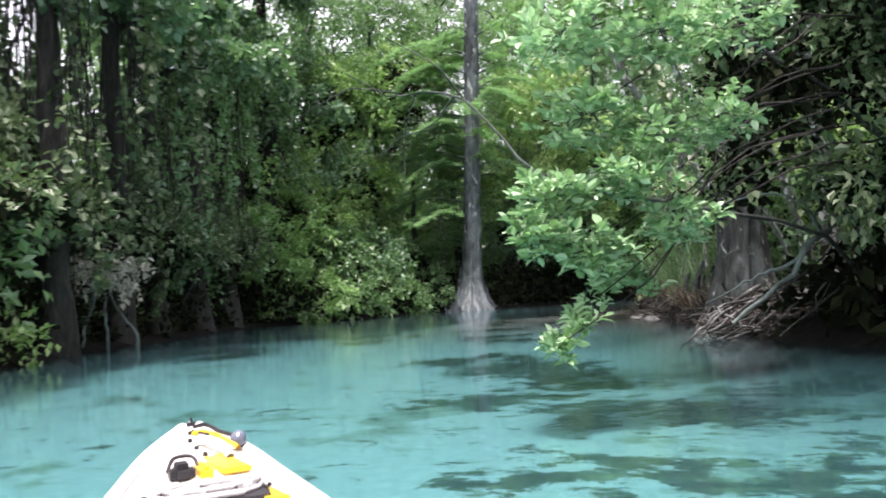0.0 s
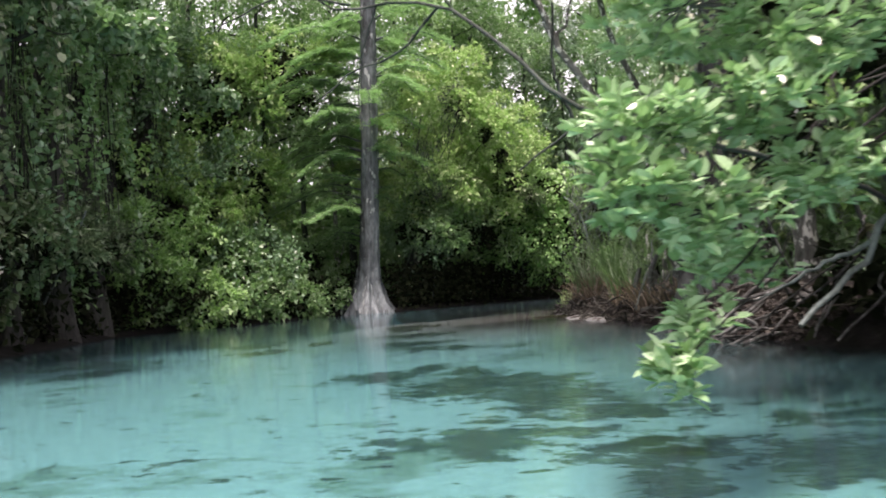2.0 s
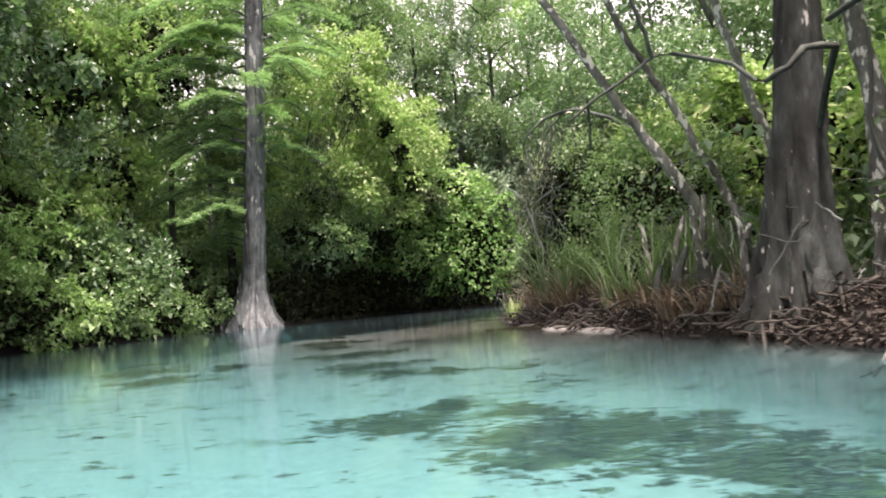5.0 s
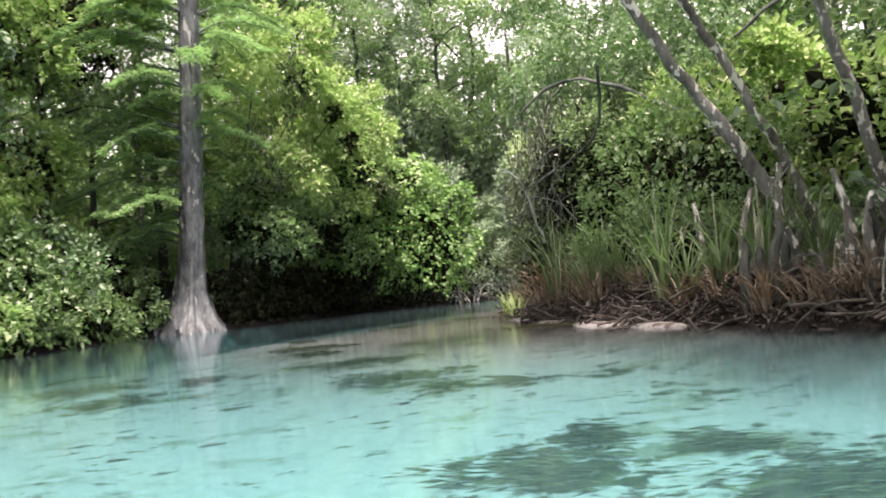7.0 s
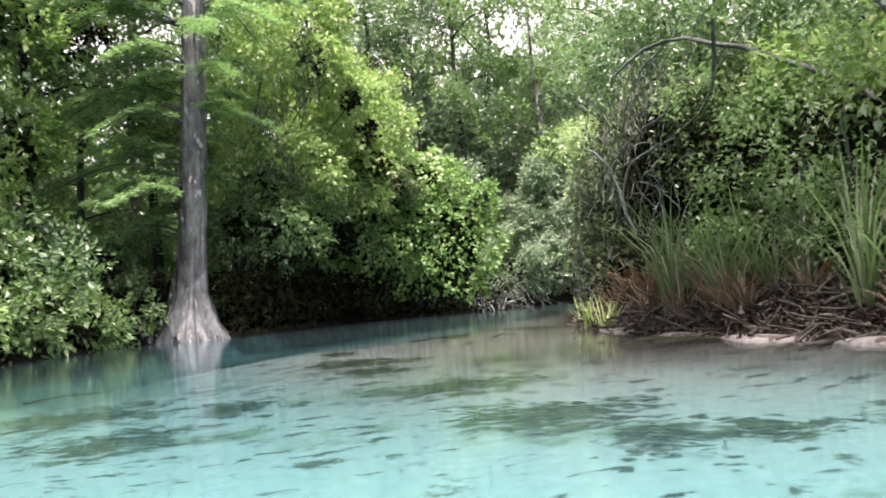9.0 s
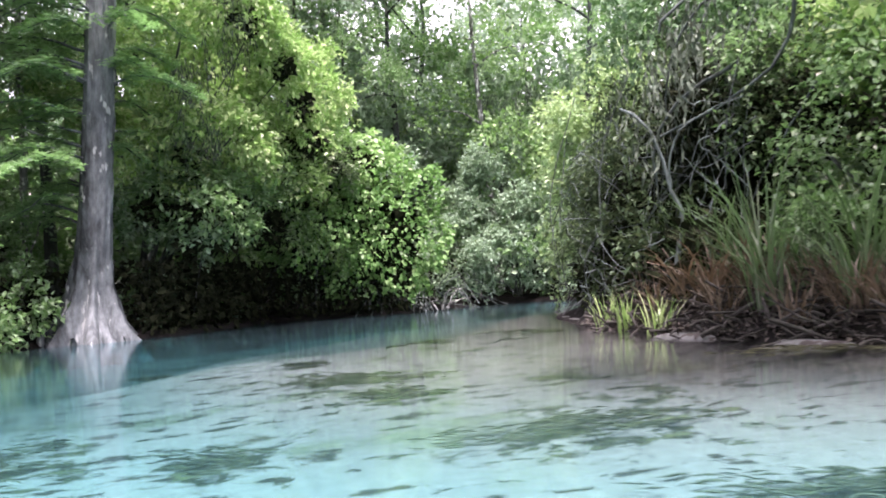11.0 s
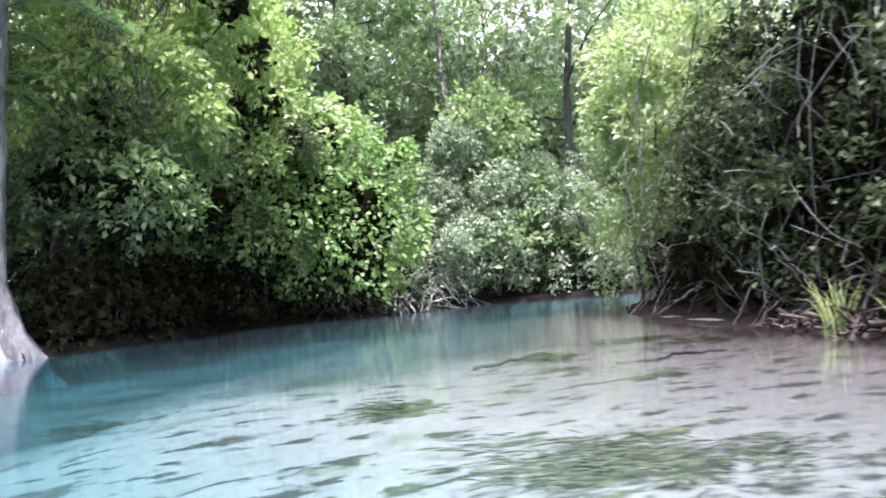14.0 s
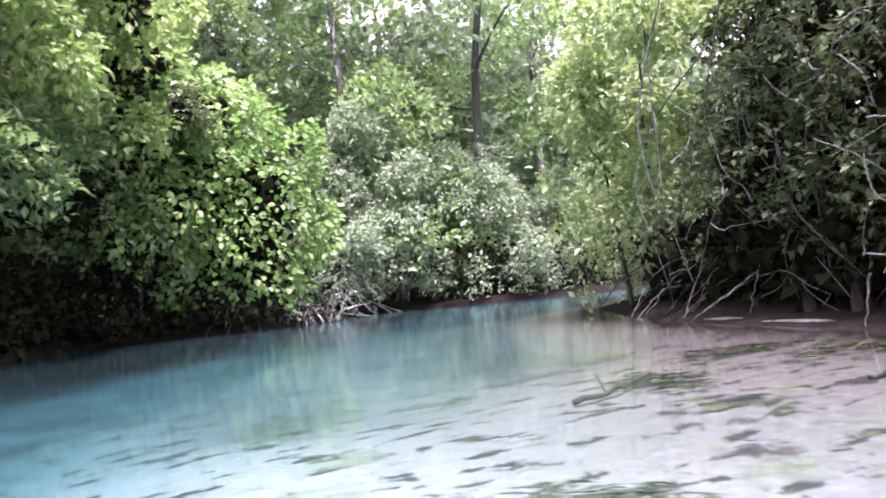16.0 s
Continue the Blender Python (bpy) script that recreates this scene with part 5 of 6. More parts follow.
# stumps and knees
for k, (x, y, h, r, lab) in enumerate([(2.45, 14.75, 1.75, 0.06, "tall weathered grey snag among the sawgrass"), (2.8, 14.3, 1.35, 0.05, "weathered grey snag among tall sawgrass"),
                                       (2.7, 10.1, 0.7, 0.05, "brown fluted cypress knee at the water's edge"), (2.95, 9.9, 0.85, 0.05, "brown fluted cypress knee at the water's edge"),
                                       (3.3, 10.8, 1.3, 0.055, "grey weathered cypress knee"), (3.5, 11.3, 1.5, 0.06, "grey weathered cypress knee"), (3.0, 11.5, 1.2, 0.05, "grey weathered cypress knee"),
                                       (3.75, 9.3, 0.9, 0.045, "grey weathered cypress knee"), (3.8, 10.1, 1.3, 0.055, "grey weathered cypress knee"), (2.6, 12.3, 1.1, 0.045, "grey weathered cypress knee"),
                                       (-0.05, 21.2, 0.2, 0.04, "dark short knee standing in the shallows"), (0.0, 20.6, 0.26, 0.05, "dark short knee standing in the shallows")]):
    rg = np.random.default_rng(120 + k)
    z = max(ground_z(x, y), -0.2)
    line = bent([(0, 0, -0.25), (rg.normal() * 0.04, rg.normal() * 0.04, h * 0.5), (rg.normal() * 0.08, rg.normal() * 0.08, h)], 14)
    me = tubes("stump", [tube(line, r, r * 0.5, 14, 0.8, 5, 0.08, rg)])
    ob = part("stump", me, BARK_PALE if "grey" in lab else BARK_BLACK if "dark" in lab else BARK_DARK, None)
    ob.location = (x, y, z)
    tagged(ob, lab, "stump", "cypress knees and snags")


# knees crowding the foot of both cypresses
rg = np.random.default_rng(136)
spread = [(-11.4 + math.cos(a) * q, 27.5 + math.sin(a) * q, h, 0.06, "knobbly grey cypress knee at the water's edge") for a, q, h in zip(rg.uniform(3.4, 6.0, 9), rg.uniform(0.9, 1.2, 9), rg.uniform(0.15, 0.45, 9))]
spread += [(rg.uniform(2.9, 4.1), rg.uniform(9.0, 11.8), rg.uniform(0.3, 0.75), rg.uniform(0.03, 0.05), "brown weathered cypress knee among dead twigs") for k in range(10)]
for k, (x, y, h, r, lab) in enumerate(spread):
    line = bent([(0, 0, -0.3), (rg.normal() * 0.04, rg.normal() * 0.04, h * 0.5), (rg.normal() * 0.07, rg.normal() * 0.07, h)], 12)
    ob = part("stump", tubes("stump", [tube(line, r, r * 0.45, 12, 0.9, 4, 0.09, rg)]), BARK_CYPRESS if k < 9 else (BARK_PALE if k % 3 == 0 else BARK_DARK))
    ob.location = (x, y, max(ground_z(x, y), -0.2))
    tagged(ob, lab, "stump", "cypress knees and snags")
rows = []
for k in range(30):
    p = np.array([rg.uniform(2.7, 5.6), rg.uniform(6.4, 9.6), rg.uniform(0.35, 1.5)])
    p[1] = max(p[1], 11.2 - 1.2 * p[0])
    d = unit(np.array([rg.normal(), rg.normal(), 0.8 * rg.normal()])) * rg.uniform(0.3, 0.9)
    rows.append(([p - d / 2, p + rg.normal(size=3) * 0.12, p + d / 2], rg.uniform(0.005, 0.013), 0.003))
sticks("dead_twigs", "thin grey dead twigs round the thick cypress foot", "twigs", rows, TWIG, "twig", sides=5)


def grass(x, y, n, h, seed, lean=0.5, w=0.012):
    """Corners of a clump of long blades, each of four narrow faces bent outwards."""
    rg = np.random.default_rng(seed)
    a, ln = rg.uniform(0, 6.28, n), h * rg.uniform(0.6, 1.15, n)
    out = np.stack([np.cos(a), np.sin(a), 0 * a], 1)
    root = out * (rg.uniform(0, 0.16, n))[:, None] + rg.normal(size=(n, 3)) * (0.05, 0.05, 0)
    bend = lean * rg.uniform(0.2, 1.4, n)
    side = np.stack([-np.sin(a), np.cos(a), 0 * a], 1)
    vs = []
    for t in np.linspace(0, 1, 5):
        c = root + out * (bend * ln * t * t)[:, None] + Z3 * (ln * (t - 0.32 * bend * t * t * t))[:, None]
        ww = w * (1 - t) ** 0.6 + 0.001
        vs += [c - side * ww, c + side * ww]
    return np.stack(vs, 1) + np.array([x, y, ground_z(x, y) - 0.05])


def blades(name, clumps, mat, label, category):
    v = np.concatenate(clumps)
    base = np.arange(len(v))[:, None] * 10
    f = np.concatenate([base + np.array([2 * i, 2 * i + 1, 2 * i + 3, 2 * i + 2]) for i in range(4)])
    return tagged(part(name, quads(name, v.reshape(-1, 3), f), mat), label, category, kind="stuff")


def inner_edge(y):
    return float(np.interp(y, [p[1] for p in RIGHT[5:17]], [p[0] for p in RIGHT[5:17]]))


rg = np.random.default_rng(140)
reeds = []
for k in range(30):
    y = 10.9 + 5.6 * rg.uniform(0, 1)
    if y > 14.2 and k % 2:
        continue
    reeds.append(grass(inner_edge(y) + rg.uniform(0.5, 2.2), y, int(rg.integers(18, 46)), rg.uniform(0.9, 1.9), 200 + k, 0.75, 0.017))
fronds = []
for k in range(22):
    y = rg.uniform(8.6, 18.4)
    fronds.append(grass(inner_edge(y) + rg.uniform(0.25, 0.9), y, 30, 0.7, 260 + k, 1.1, 0.014))
for k, (x, y) in enumerate([(0.55, 16.4), (0.85, 16.0), (0.4, 16.9), (1.2, 15.6)]):
    fronds.append(grass(x, y, 30, 0.95, 290 + k, 1.2, 0.024))
    reeds.append(grass(x + 0.35, y + 0.3, 40, 1.5, 700 + k, 0.45, 0.018))
for clump in reeds:
    tagged(blades("sawgrass", [clump], REED, "clump of tall sawgrass with arching green blades", "grass"), group="sawgrass clumps on the inner bank", kind="stuff")
for clump in fronds:
    tagged(blades("dead_frond", [clump], DEADLEAF, "rusty brown dead fronds fallen over the bank", "dead frond"), group="dead fronds along the bank", kind="stuff")
for k, (x, y) in enumerate([(-0.3, 17.4), (-0.15, 16.4), (-0.35, 18.3)]):
    tagged(blades("reed_tuft", [grass(x, y, 26, 0.6, 296 + k, 0.4)], LEAF_YELLOW, "young yellow-green reed tuft in the shallows", "reeds"), group="reed tufts", kind="stuff")

# fallen sticks, roots and dead leaves along the foot of the inner bank
rg = np.random.default_rng(150)
many = []
for k in range(600):
    y = rg.uniform(6.5, 19)
    x = np.interp(y, [p[1] for p in RIGHT[5:17]], [p[0] for p in RIGHT[5:17]]) + rg.uniform(-0.15, 1.3)
    z = max(0.0, ground_z(x, y)) + rg.uniform(-0.02, 0.14)
    a, ln = rg.uniform(0, 6.28), rg.uniform(0.15, 0.8)
    d = np.array([math.cos(a), math.sin(a), rg.normal() * 0.35]) * ln
    p = np.array([x, y, z])
    many.append(tube(bent([p - d / 2, p + rg.normal(size=3) * 0.07, p + d / 2 + (0, 0, rg.normal() * 0.05)], 5), rg.uniform(0.008, 0.032), 0.006, 5))
tagged(part("bank_debris", tubes("bank_debris", many), DEBRIS), "broken sticks and washed roots littering the bank", "driftwood", kind="stuff")
at = []
for k in range(13000):
    y = rg.uniform(4.0, 19.5)
    x = np.interp(y, [p[1] for p in RIGHT[5:17]], [p[0] for p in RIGHT[5:17]]) + rg.uniform(-0.05, 1.6)
    at.append((x, y, 0))
at = np.array(at)
at[:, 2] = np.maximum(0.01, land(at[:, 0], at[:, 1])[0]) + rg.uniform(0, 0.08, len(at))
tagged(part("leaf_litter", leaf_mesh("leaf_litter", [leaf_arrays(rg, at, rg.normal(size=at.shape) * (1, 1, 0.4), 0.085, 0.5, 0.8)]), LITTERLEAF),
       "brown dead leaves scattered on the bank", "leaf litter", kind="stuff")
# pale sand lying bare at the water's edge
for k, (x, y, sx, sy, a) in enumerate([(1.05, 12.35, 0.7, 0.22, -60), (0.45, 13.7, 0.6, 0.2, -65), (1.75, 11.0, 0.6, 0.2, -60), (0.0, 15.6, 0.7, 0.25, -75), (-0.3, 20.9, 0.9, 0.13, -88), (-0.25, 22.2, 0.7, 0.12, 90)]):
    th = np.linspace(0, 2 * np.pi, 28, endpoint=False)
    rr = 1 + 0.18 * np.sin(3 * th + k) + 0.1 * np.sin(7 * th + 2 * k)
    rings = [np.stack([np.cos(th) * sx * rr * q, np.sin(th) * sy * rr * q, 0 * th + h], 1) for q, h in ((1.0, -0.12), (0.85, 0.0), (0.6, 0.035), (0.25, 0.05), (0.01, 0.052))]
    i = np.arange(4 * 28).reshape(4, 28)
    j = np.roll(i, -1, 1)
    ob = part("sandbar", quads("sandbar", np.concatenate(rings), np.stack([i, j, j + 28, i + 28], -1).reshape(-1, 4), True), SANDBAR)
    ob.matrix_basis = pose(x, y, 0.0, 0, 0, a)
    tagged(ob, "strip of bare pale sand at the water's edge", "sand", "sand strips along the bank")

# ---- brush mound: grey vines and twigs ----
rg = np.random.default_rng(160)
rows = []
for k in range(48):
    y = rg.uniform(16.8, 24.0)
    x = np.interp(y, [17, 20, 24], [0.0, -0.25, 0.1]) + rg.uniform(0.0, 1.4)
    top = np.array([x + rg.uniform(0.2, 1.6), y + rg.normal() * 0.8, rg.uniform(2.0, 5.2)])
    low = np.array([x - rg.uniform(-0.1, 0.35), y + rg.normal() * 0.3, rg.uniform(-0.05, 0.9)])
    mid = (top + low) / 2 + (-rg.uniform(0.0, 0.6), rg.normal() * 0.35, rg.normal() * 0.25)
    rows.append(([top, mid, low], rg.uniform(0.006, 0.02), rg.uniform(0.003, 0.008)))
rows.append(([(1.2, 16.6, 3.4), (0.5, 17.0, 3.0), (0.2, 17.3, 2.3), (0.5, 17.8, 1.2)], 0.03, 0.012))
rows.append(([(1.8, 16.0, 4.6), (1.75, 16.3, 3.6), (1.2, 16.7, 3.0), (0.1, 17.3, 2.5)], 0.035, 0.014))
sticks("vine_tangle", "tangle of grey leafless vines over the brush mound", "vines", rows, TWIG, "vine", sides=5)
rows = []
for k in range(26):
    y = rg.uniform(16.6, 26.0)
    x = np.interp(y, [16.6, 20, 26], [0.1, -0.25, 0.5])
    p = np.array([x + 0.5, y, rg.uniform(0.3, 0.9)])
    q = np.array([x - rg.uniform(0.1, 0.5), y + rg.normal() * 0.4, rg.uniform(-0.08, 0.1)])
    rows.append(([p, (p + q) / 2 + (0, 0, rg.uniform(0, 0.2)), q], rg.uniform(0.008, 0.02), 0.006))
sticks("root_tangle", "stilted dark roots under the brush mound", "roots", rows, ROOT, "root")


def moss_tree(centres, seed, label):
    """Long grey strands that hang in curtains."""
    rg = np.random.default_rng(seed)
    c = np.array(centres, float)
    o = c.mean(0)
    t = thing("hanging_moss", *map(float, o), label, "moss", "curtains of hanging moss")
    for p in c:
        pts = p - o + rg.normal(size=(34, 3)) * (0.35, 0.35, 0.25)
        strands = []
        for q in range(6):
            at = pts - Z3 * q * 0.14 + rg.normal(size=pts.shape) * 0.05
            strands.append(leaf_arrays(rg, at, rg.normal(size=at.shape) * 0.25 - Z3, 0.24, 0.16, 0.0))
        part("strand", leaf_mesh("strand", strands), MOSS, t)["kind"] = "stuff"
    return t


for k, c in enumerate([[(0.5, 17.0, 3.9), (0.6, 17.4, 3.2), (0.9, 17.2, 4.3)],
                       [(-8.8, 28.4, 6.6), (-8.6, 28.8, 5.6), (-9.0, 29.0, 7.4)], [(-8.0, 29.6, 8.0), (-7.6, 30.0, 8.6), (-7.5, 29.2, 9.0)],
                       [(1.5, 42, 8.5), (2.5, 43, 9.5), (0.5, 43, 9)], [(5.5, 43, 8.5), (6.5, 44, 9.5), (4.5, 44, 10)]]):
    moss_tree(c, 170 + k, "grey moss hanging in long strands from a limb")

# vine-hung limb between the cypress and the round bush
bush("vine_hung_limb", "drooping limb thick with yellow-green vine leaves", "limb",
     [(-7.4, 29.6, 8.6, 0.9, 0.9, 0.7), (-6.7, 30.6, 7.5, 0.7, 0.7, 0.7), (-6.2, 31.3, 6.5, 0.6, 0.6, 0.7), (-5.9, 31.8, 5.6, 0.45, 0.45, 0.55)], LEAF_YELLOW, 180, 9, foot=(-11.6, 30.6), trunk_r=0.05, droop=0.7, stems=2, core=0.3)
bush("leaf_clump", "small dark clump of leaves on the round bush", "leaf clump", [(-5.42, 33.0, 4.85, 0.42, 0.36, 0.5)], LEAF_DARK_SHADED, 181, 34, stems=1, foot=(-6.2, 35.2), trunk_r=0.03, size=0.1)
bush("moss_ball", "dark ball of moss hanging from a high limb", "moss", [(-7.5, 29.5, 9.05, 0.36, 0.34, 0.36)], MOSS, 185, 34, stems=1, foot=(-9.6, 30.6), trunk_r=0.03, size=0.08)
# spidery dead twigs at the foot of the round bush
rows = []
rg = np.random.default_rng(182)
for k in range(40):
    x = rg.uniform(-4.6, 0.2)
    p = np.array([x, np.interp(x, [-4.6, -2.4, 0.2], [34.6, 36, 38.2]), rg.uniform(0.3, 1.3)])
    q = p + (rg.normal() * 0.7, -rg.uniform(0.2, 0.9), -rg.uniform(0.1, 1.1))
    q[2] = max(q[2], -0.05)
    rows.append(([p, (p + q) / 2 + rg.normal(size=3) * 0.15, q], 0.02, 0.008))
sticks("dead_twigs", "spidery pale dead twigs dipping into the water", "twigs", rows, TWIG, "twig", sides=5)

# bare grey twigs woven over the front of the brush mound
rg = np.random.default_rng(190)
rows = []
for k in range(120):
    y = 16.6 + 7.0 * rg.uniform(0, 1) ** 1.5
    x = np.interp(y, [16.6, 18, 20, 24], [0.75, 0.1, -0.2, 0.1]) + rg.uniform(-0.1, 0.5)
    p = np.array([x, y - 0.2, rg.uniform(0.15, 2.9)])
    up = rg.uniform() < 0.6
    d = unit(np.array([rg.normal() * 0.5, rg.normal() * 0.5, 1.0]) if up else np.array([rg.normal(), rg.normal() * 0.6, rg.normal() * 0.5])) * rg.uniform(0.4, 1.3)
    a, b = p - d / 2, p + d / 2
    a[2] = max(a[2], -0.03)
    c = p + rg.normal(size=3) * 0.16
    rows.append(([a, (a + c) / 2 + rg.normal(size=3) * 0.05, c, b], rg.uniform(0.004, 0.011), 0.003))
sticks("dead_brush", "bare grey twigs woven over the brush mound", "brush", rows, PALEWOOD, "twig", sides=5)
sticks("dead_snag", "pale forked snag standing before the brush mound", "snag",
       [([(0.34, 17.19, -0.66), (0.41, 17.25, 0.07), (0.44, 17.21, 1.57), (0.39, 17.21, 1.86), (0.14, 17.20, 2.68), (-0.20, 17.31, 3.02)], 0.045, 0.015),
        ([(0.39, 17.21, 1.89), (0.37, 17.16, 2.20), (0.50, 16.99, 2.61), (0.78, 16.74, 2.81), (1.16, 16.42, 2.91)], 0.02, 0.008), ([(0.49, 17.21, 1.30), (0.30, 17.33, 1.21), (-0.09, 17.57, 1.05)], 0.018, 0.006)], PALEWOOD, "rod")
# a bare vine slanting down the shaded outer bank
sticks("hanging_vine", "bare grey vine slanting down the shaded bank", "vine",
       [([(-13.7, 11.6, -0.05), (-13.4, 11.9, 0.64), (-12.9, 12.2, 1.72), (-12.6, 12.5, 2.67), (-12.3, 12.8, 3.6)], 0.045, 0.03)], TWIG, "rod")
# pale dry shrub on the outer bank
shrub = bush("dry_shrub", "pale dry shrub on three thin crooked stems", "shrub", [(-9.45, 5.45, 1.5, 0.38, 0.38, 0.24), (-9.0, 5.85, 1.75, 0.42, 0.42, 0.26), (-8.75, 6.3, 1.5, 0.36, 0.36, 0.24)], LEAF_DRY, 183, 24,
             stems=0, foot=(-9.0, 5.9), size=0.1, core=0.0)
for k, (dx, dy, tx, ty) in enumerate([(-0.35, -0.45, -0.2, -0.2), (-0.05, -0.05, -0.2, 0.1), (0.25, 0.5, -0.05, 0.1)]):
    z0 = shrub.location[2]
    line = bent([(dx, dy, -0.15), (dx + 0.05, dy, 0.5), (dx * 0.5 + tx * 0.5, dy * 0.5 + ty * 0.4, 0.95), (tx, ty, 1.55), (dx * 1.2, dy * 1.1, 1.75 - z0)], 14, 0.02, np.random.default_rng(k))
    part("stem", tubes("stem", [tube(line, 0.04, 0.015, 7)]), PALEWOOD, shrub, "bleached crooked stem")
bush("waterside_plant", "low yellow-green plant at the water's edge", "plant", [(-6.6, 2.0, 0.28, 0.5, 0.5, 0.25)], LEAF_YELLOW, 184, 14, stems=1, foot=(-6.9, 2.2), size=0.1, trunk_r=0.015)

# ---- on the river bed ----


def mound(x, y, sx, sy, h, a, seed, label):
    """A patch of weed: short soft blades lying down the current, thinning towards a ragged edge."""
    rg = np.random.default_rng(seed)
    n = int(520 * sx * sy + 90)
    r, th = rg.uniform(0, 1, n) ** 0.7, rg.uniform(0, 6.28, n)
    ph = rg.uniform(0, 6.28, 4)
    rr = 1 + 0.3 * np.sin(2 * th + ph[0]) + 0.22 * np.sin(3 * th + ph[1]) + 0.2 * np.sin(6 * th + ph[2]) + 0.15 * np.sin(13 * th + ph[3])
    at = np.stack([np.cos(th) * sx * rr * r, np.sin(th) * sy * rr * r, 0.02 * rg.uniform(0, 1, n)], 1)
    way = np.array([-1.0, 0.1, 0.03]) + rg.normal(size=(n, 3)) * (0.3, 0.25, 0.05)
    ob = part("water_weed", leaf_mesh("water_weed", [leaf_arrays(rg, at, way, 0.15, 0.14, 0.97, 0.04)]), WEED)
    ob.matrix_basis = pose(x, y, ground_z(x, y) + 0.02, 0, 0, a)
    return tagged(ob, label, "water weed", "weed patches on the river bed")


for k, (x, y, sx, sy) in enumerate(BEDWEED):
    mound(x, y, sx * (0.75 if y > 11 else 1), sy * (0.6 if y > 11 else 1), 0.1, 12.0 - 1.3 * y + (k % 5) * 4, 300 + k, "patch of dark green water weed on the sandy bed")
for k, (x, y, ln, r, a) in enumerate([                                      (-3.2, 19.5, 1.0, 0.022, 20), (-1.8, 18.4, 0.6, 0.018, -35), (-9.0, 16.4, 1.4, 0.03, 28)]):
    rg = np.random.default_rng(350 + k)
    line = bent([(-ln / 2, 0, 0), (-ln * 0.1, rg.normal() * 0.08, 0.03), (ln / 2, rg.normal() * 0.15, 0.05)], 10, 0.01, rg)
    ob = part("sunken_log", tubes("sunken_log", [tube(line, r, r * 0.5, 9, 0, 0, 0.06, rg), tube(bent([line[4], line[4] + (0.15, 0.22, 0.1)], 5), r * 0.5, r * 0.2, 6)]), SUNK)
    ob.matrix_basis = pose(x, y, ground_z(x, y) + r * 0.6, 0, 0, a)
    tagged(ob, "dark waterlogged branch lying on the river bed", "log", "sunken wood")

# ---- the kayak at the start of the way ----
KX, KY, KA = 4.77, -4.75, 48.4
HULL = rough_mat("kayak_plastic", [(0.74, 0.73, 0.69), (0.8, 0.79, 0.75), (0.84, 0.83, 0.8)], 5.0, (1, 1, 1), 0.4, 0.03)
YELLOW = rough_mat("yellow_plastic", [(0.75, 0.45, 0.02), (0.82, 0.52, 0.03), (0.86, 0.6, 0.06)], 6.0, (1, 1, 1), 0.4, 0.05)
BLACK = rough_mat("black_plastic", [(0.012, 0.012, 0.014), (0.025, 0.025, 0.028), (0.05, 0.05, 0.055)], 14.0, (1, 1, 1), 0.5, 0.1)
CORD = rough_mat("grey_cord", [(0.35, 0.35, 0.35), (0.52, 0.52, 0.52), (0.66, 0.66, 0.66)], 60.0, (1, 1, 1), 0.9, 0.4)
LENS = rough_mat("smoky_lamp_plastic", [(0.05, 0.06, 0.08), (0.09, 0.105, 0.14), (0.16, 0.18, 0.23)], 10.0, (1, 1, 1), 0.15, 0.0)

kayak = thing("kayak", 0, 0, 0, "pale sit-on-top kayak with yellow fittings afloat on the river", "kayak")
kayak.matrix_basis = pose(KX, KY, -0.02, 0, 0, KA)


def loft(name, sections, closed=True):
    n = len(sections[0])
    v = np.concatenate(sections)
    i = np.arange((len(sections) - 1) * n).reshape(len(sections) - 1, n)
    j = np.roll(i, -1, 1)
    f = np.stack([i, i + n, j + n, j], -1)
    if not closed:
        f = f[:, :-1]
    return quads(name, v, f.reshape(-1, 4), True)


def hull_section(s):
    """Ring of the hull, s metres behind the bow: y runs aft to the negative."""
    length = 3.9
    q = s / length
    half = 0.285 * (1 - abs(2 * q - 1) ** 2.2) ** 0.86 + 0.006
    top = 0.42 - 0.05 * smooth(0.0, 0.25, q) - 0.02 * smooth(0.3, 0.5, q) + 0.06 * smooth(0.75, 1.0, q)
    keel = 0.1 - 0.22 * smooth(0.0, 0.16, q) + 0.14 * smooth(0.86, 1.0, q)
    mid = top - 0.05
    prof = [(0, top + 0.025 * (1 - q)), (0.55, top + 0.015), (0.93, top), (1.0, top - 0.015), (1.0, mid), (0.9, mid - 0.1), (0.55, keel + 0.05), (0, keel)]
    right = [(half * a, -s, z) for a, z in prof]
    left = [(-half * a, -s, z) for a, z in prof[-2:0:-1]]
    return np.array(right + left)


part("hull", loft("hull", [hull_section(s) for s in np.concatenate([[0.0, 0.02, 0.06], np.linspace(0.14, 3.76, 30), [3.84, 3.88, 3.9]])]), HULL, kayak)


def rod(pts, r, n=16, sides=8):
    return tubes("rod", [tube(bent(pts, n), r, r, sides)])


def block(x, y, z, sx, sy, sz, bevel=0.01, turn=0):
    bm = bmesh.new()
    bmesh.ops.create_cube(bm, size=1, matrix=pose(x, y, z, 0, 0, turn) @ Matrix.Diagonal((sx, sy, sz, 1)))
    bmesh.ops.bevel(bm, geom=bm.edges[:] + bm.verts[:], offset=bevel, segments=2, affect="EDGES")
    return bm


def disc(x, y, z, r, h, seg=18):
    bm = bmesh.new()
    bmesh.ops.create_cone(bm, cap_ends=True, segments=seg, radius1=r, radius2=r * 0.85, depth=h, matrix=pose(x, y, z))
    return bm


def deck(s):
    return float(hull_section(s)[0][2])


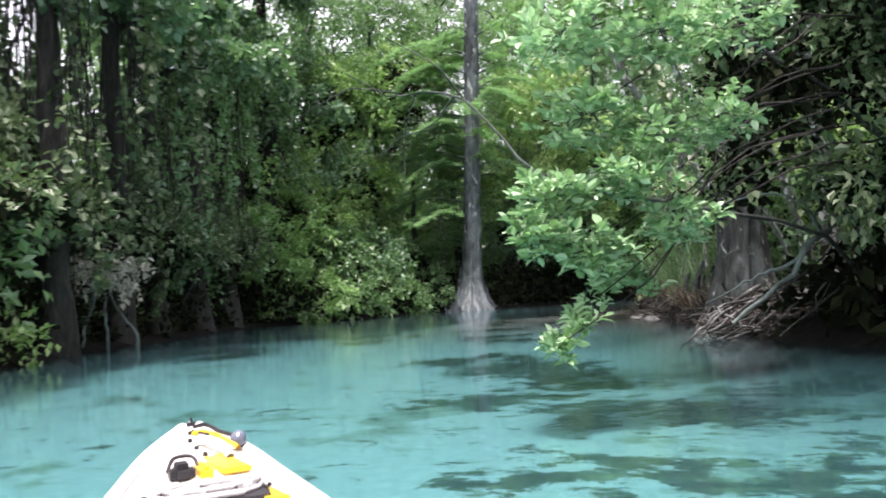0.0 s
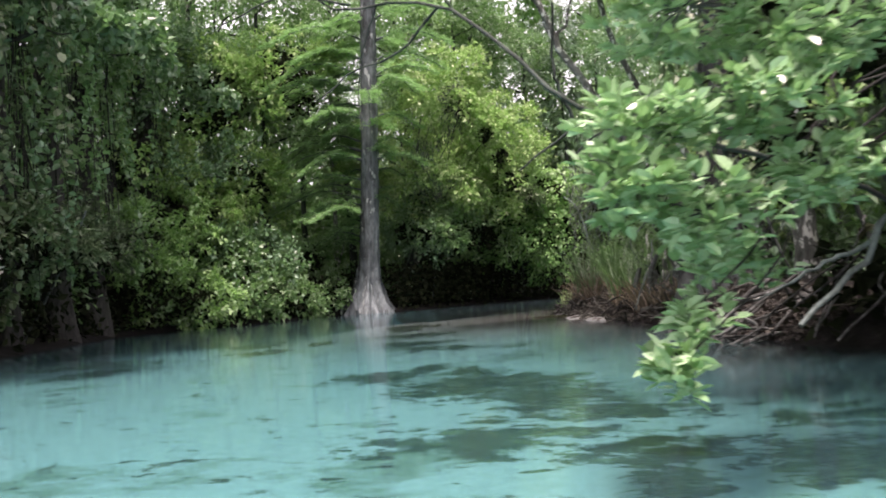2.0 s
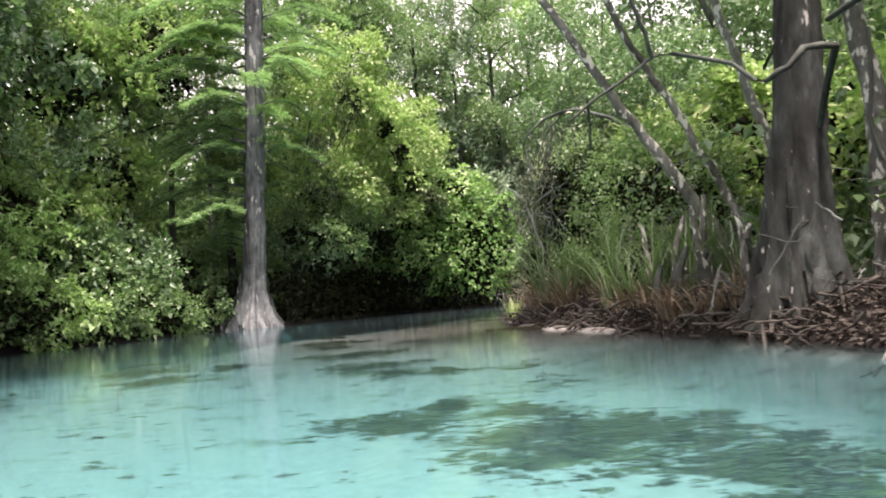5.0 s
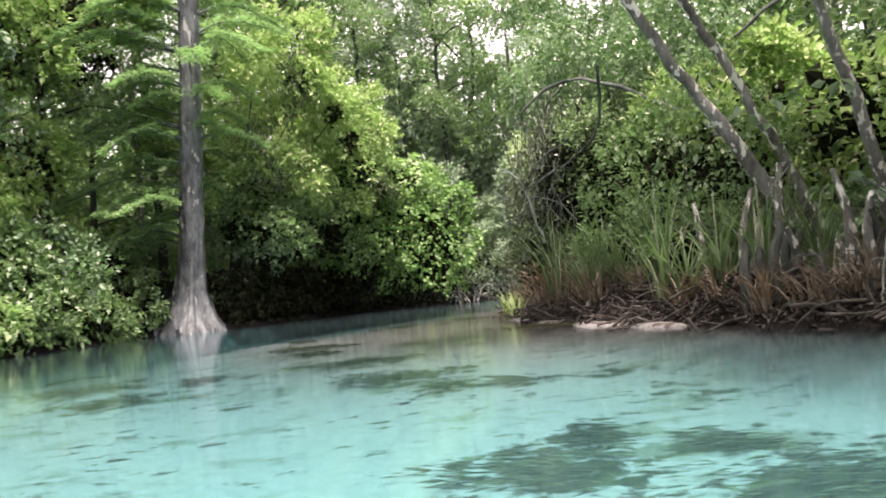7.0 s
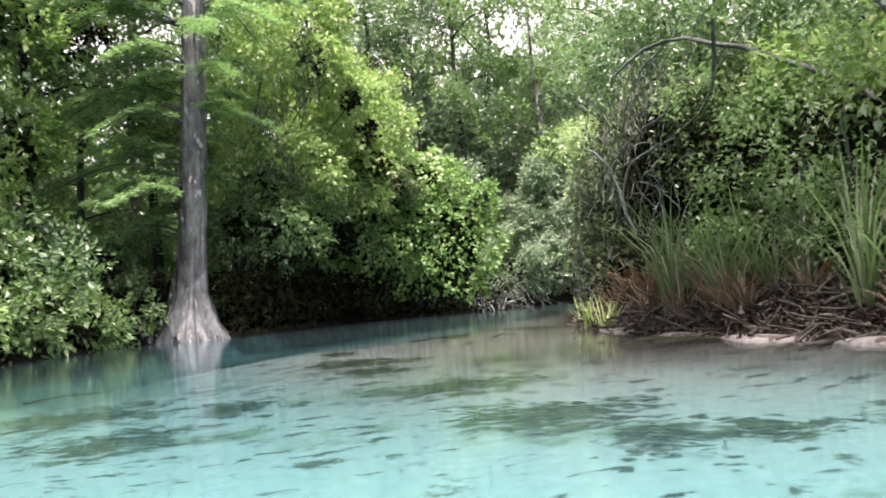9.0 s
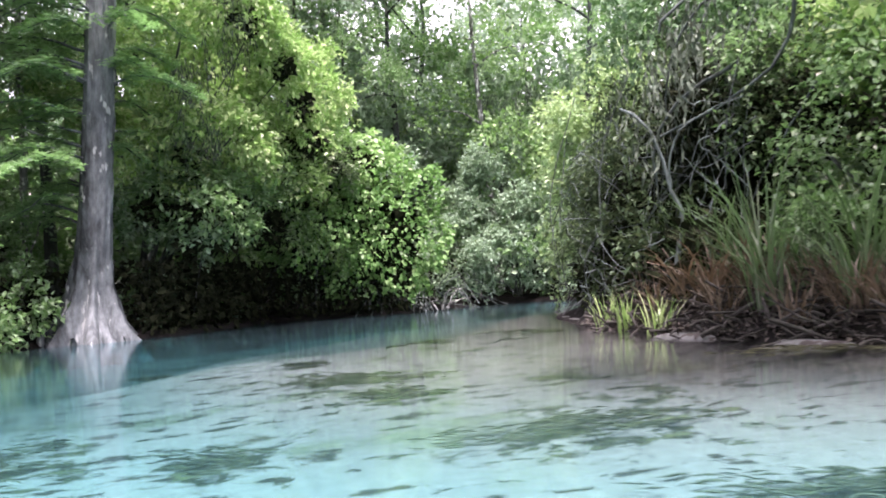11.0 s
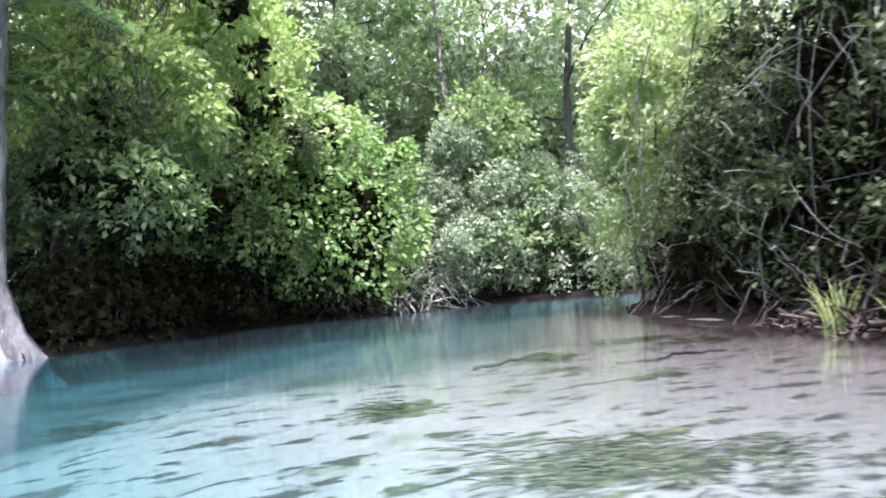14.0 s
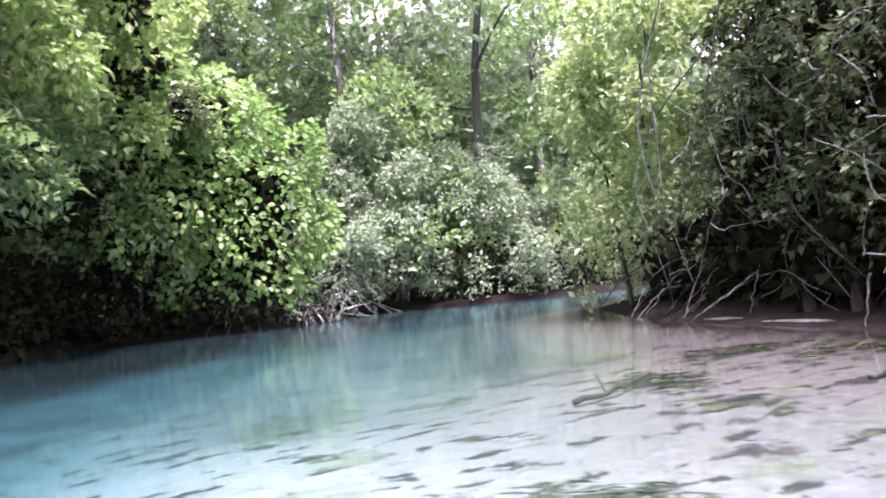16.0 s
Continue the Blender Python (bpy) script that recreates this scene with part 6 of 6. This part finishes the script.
for side in (-1, 1):
    pts = [(side * (hull_section(s)[2][0] - 0.008), -s, hull_section(s)[2][2] + 0.012) for s in np.linspace(0.06, 3.7, 12)]
    part("gunwale", rod(pts, 0.014, 40), HULL, kayak)
knob = part("bow_cleat", disc(0, -0.12, deck(0.12) + 0.004, 0.014, 0.01), BLACK, kayak, "round black bow cleat")
part("cleat_pin", disc(0, -0.12, deck(0.12) + 0.014, 0.004, 0.018), BLACK, knob)
for x, s in ((-0.007, 0.25), (-0.01, 0.34), (0.002, 0.43), (0.02, 0.5)):
    part("eyelet", disc(x, -s, deck(s) + 0.004, 0.007, 0.01), BLACK, kayak)
part("deck_strap", rod([(0.0, -0.27, deck(0.27) + 0.006), (0.03, -0.3, deck(0.3) + 0.014), (0.07, -0.4, deck(0.4) + 0.014), (0.1, -0.47, deck(0.47) + 0.004)], 0.006), YELLOW, kayak, "bright yellow deck strap")
part("carry_handle", rod([(0.005, -0.36, deck(0.36) + 0.004), (0.035, -0.44, deck(0.44) + 0.02), (0.06, -0.5, deck(0.5) + 0.02), (0.075, -0.56, deck(0.56) + 0.004)], 0.011), HULL, kayak, "pale moulded carry handle")
part("lamp_arm", rod([(0.005, -0.2, deck(0.2) + 0.01), (0.035, -0.24, deck(0.24) + 0.02), (0.065, -0.32, deck(0.32) + 0.016), (0.1, -0.4, deck(0.4) + 0.016)], 0.006), BLACK, kayak)
part("lamp_brace", rod([(0.0, -0.24, deck(0.24) + 0.008), (0.03, -0.32, deck(0.32) + 0.012), (0.06, -0.34, deck(0.34) + 0.014)], 0.004), BLACK, kayak)
bm = bmesh.new()
bmesh.ops.create_uvsphere(bm, u_segments=20, v_segments=12, radius=0.021, matrix=pose(0.105, -0.43, deck(0.43) + 0.016) @ Matrix.Diagonal((1, 1.2, 1, 1)))
lamp = part("deck_lamp", bm, LENS, kayak, "round smoky grey lamp")
part("lamp_collar", disc(0.105, -0.43, deck(0.43) + 0.001, 0.017, 0.01), BLACK, lamp)
part("deck_pad", block(0.05, -0.55, deck(0.55) - 0.004, 0.07, 0.3, 0.012, 0.004, 12), YELLOW, kayak, "worn yellow deck panel")
hatch = part("hatch_bag", block(-0.04, -0.68, deck(0.68) + 0.012, 0.055, 0.07, 0.045, 0.014, 8), BLACK, kayak, "small black deck bag")
part("bag_handle", rod([(-0.07, -0.66, deck(0.66) + 0.01), (-0.055, -0.62, deck(0.62) + 0.03), (-0.015, -0.62, deck(0.62) + 0.03), (0.0, -0.66, deck(0.66) + 0.01)], 0.005), BLACK, hatch)
part("bag_flap", block(0.008, -0.68, deck(0.68) + 0.008, 0.028, 0.1, 0.036, 0.008, 8), YELLOW, hatch, "yellow side flap")
part("deck_patch", block(0.12, -0.87, deck(0.87) - 0.004, 0.05, 0.16, 0.01, 0.003, 14), YELLOW, kayak, "worn yellow deck panel")
part("rope_mat", block(-0.0, -0.86, deck(0.86) - 0.002, 0.26, 0.14, 0.012, 0.004), BLACK, kayak, "black mat under the rope")
rg = np.random.default_rng(400)
for k in range(9):
    a0 = rg.uniform(0, 6.28)
    wide = rg.uniform(0.06, 0.14)
    pts = [(0.02 + rg.normal() * 0.015 + math.cos(a0 + a) * wide, -0.85 + math.sin(a0 + a) * wide * 0.55, deck(0.85) + 0.008 + 0.0015 * k) for a in np.linspace(0, 5.6, 8)]
    part("rope_coil", rod(pts, 0.006, 36, 6), CORD, kayak, "pale grey coiled rope")
part("cockpit_well", block(0, -2.2, deck(2.2) - 0.0, 0.44, 1.1, 0.06, 0.05), BLACK, kayak, "dark seat well")
part("seat_back", block(0, -2.82, deck(2.8) + 0.13, 0.4, 0.06, 0.3, 0.03), BLACK, kayak, "padded black seat back")
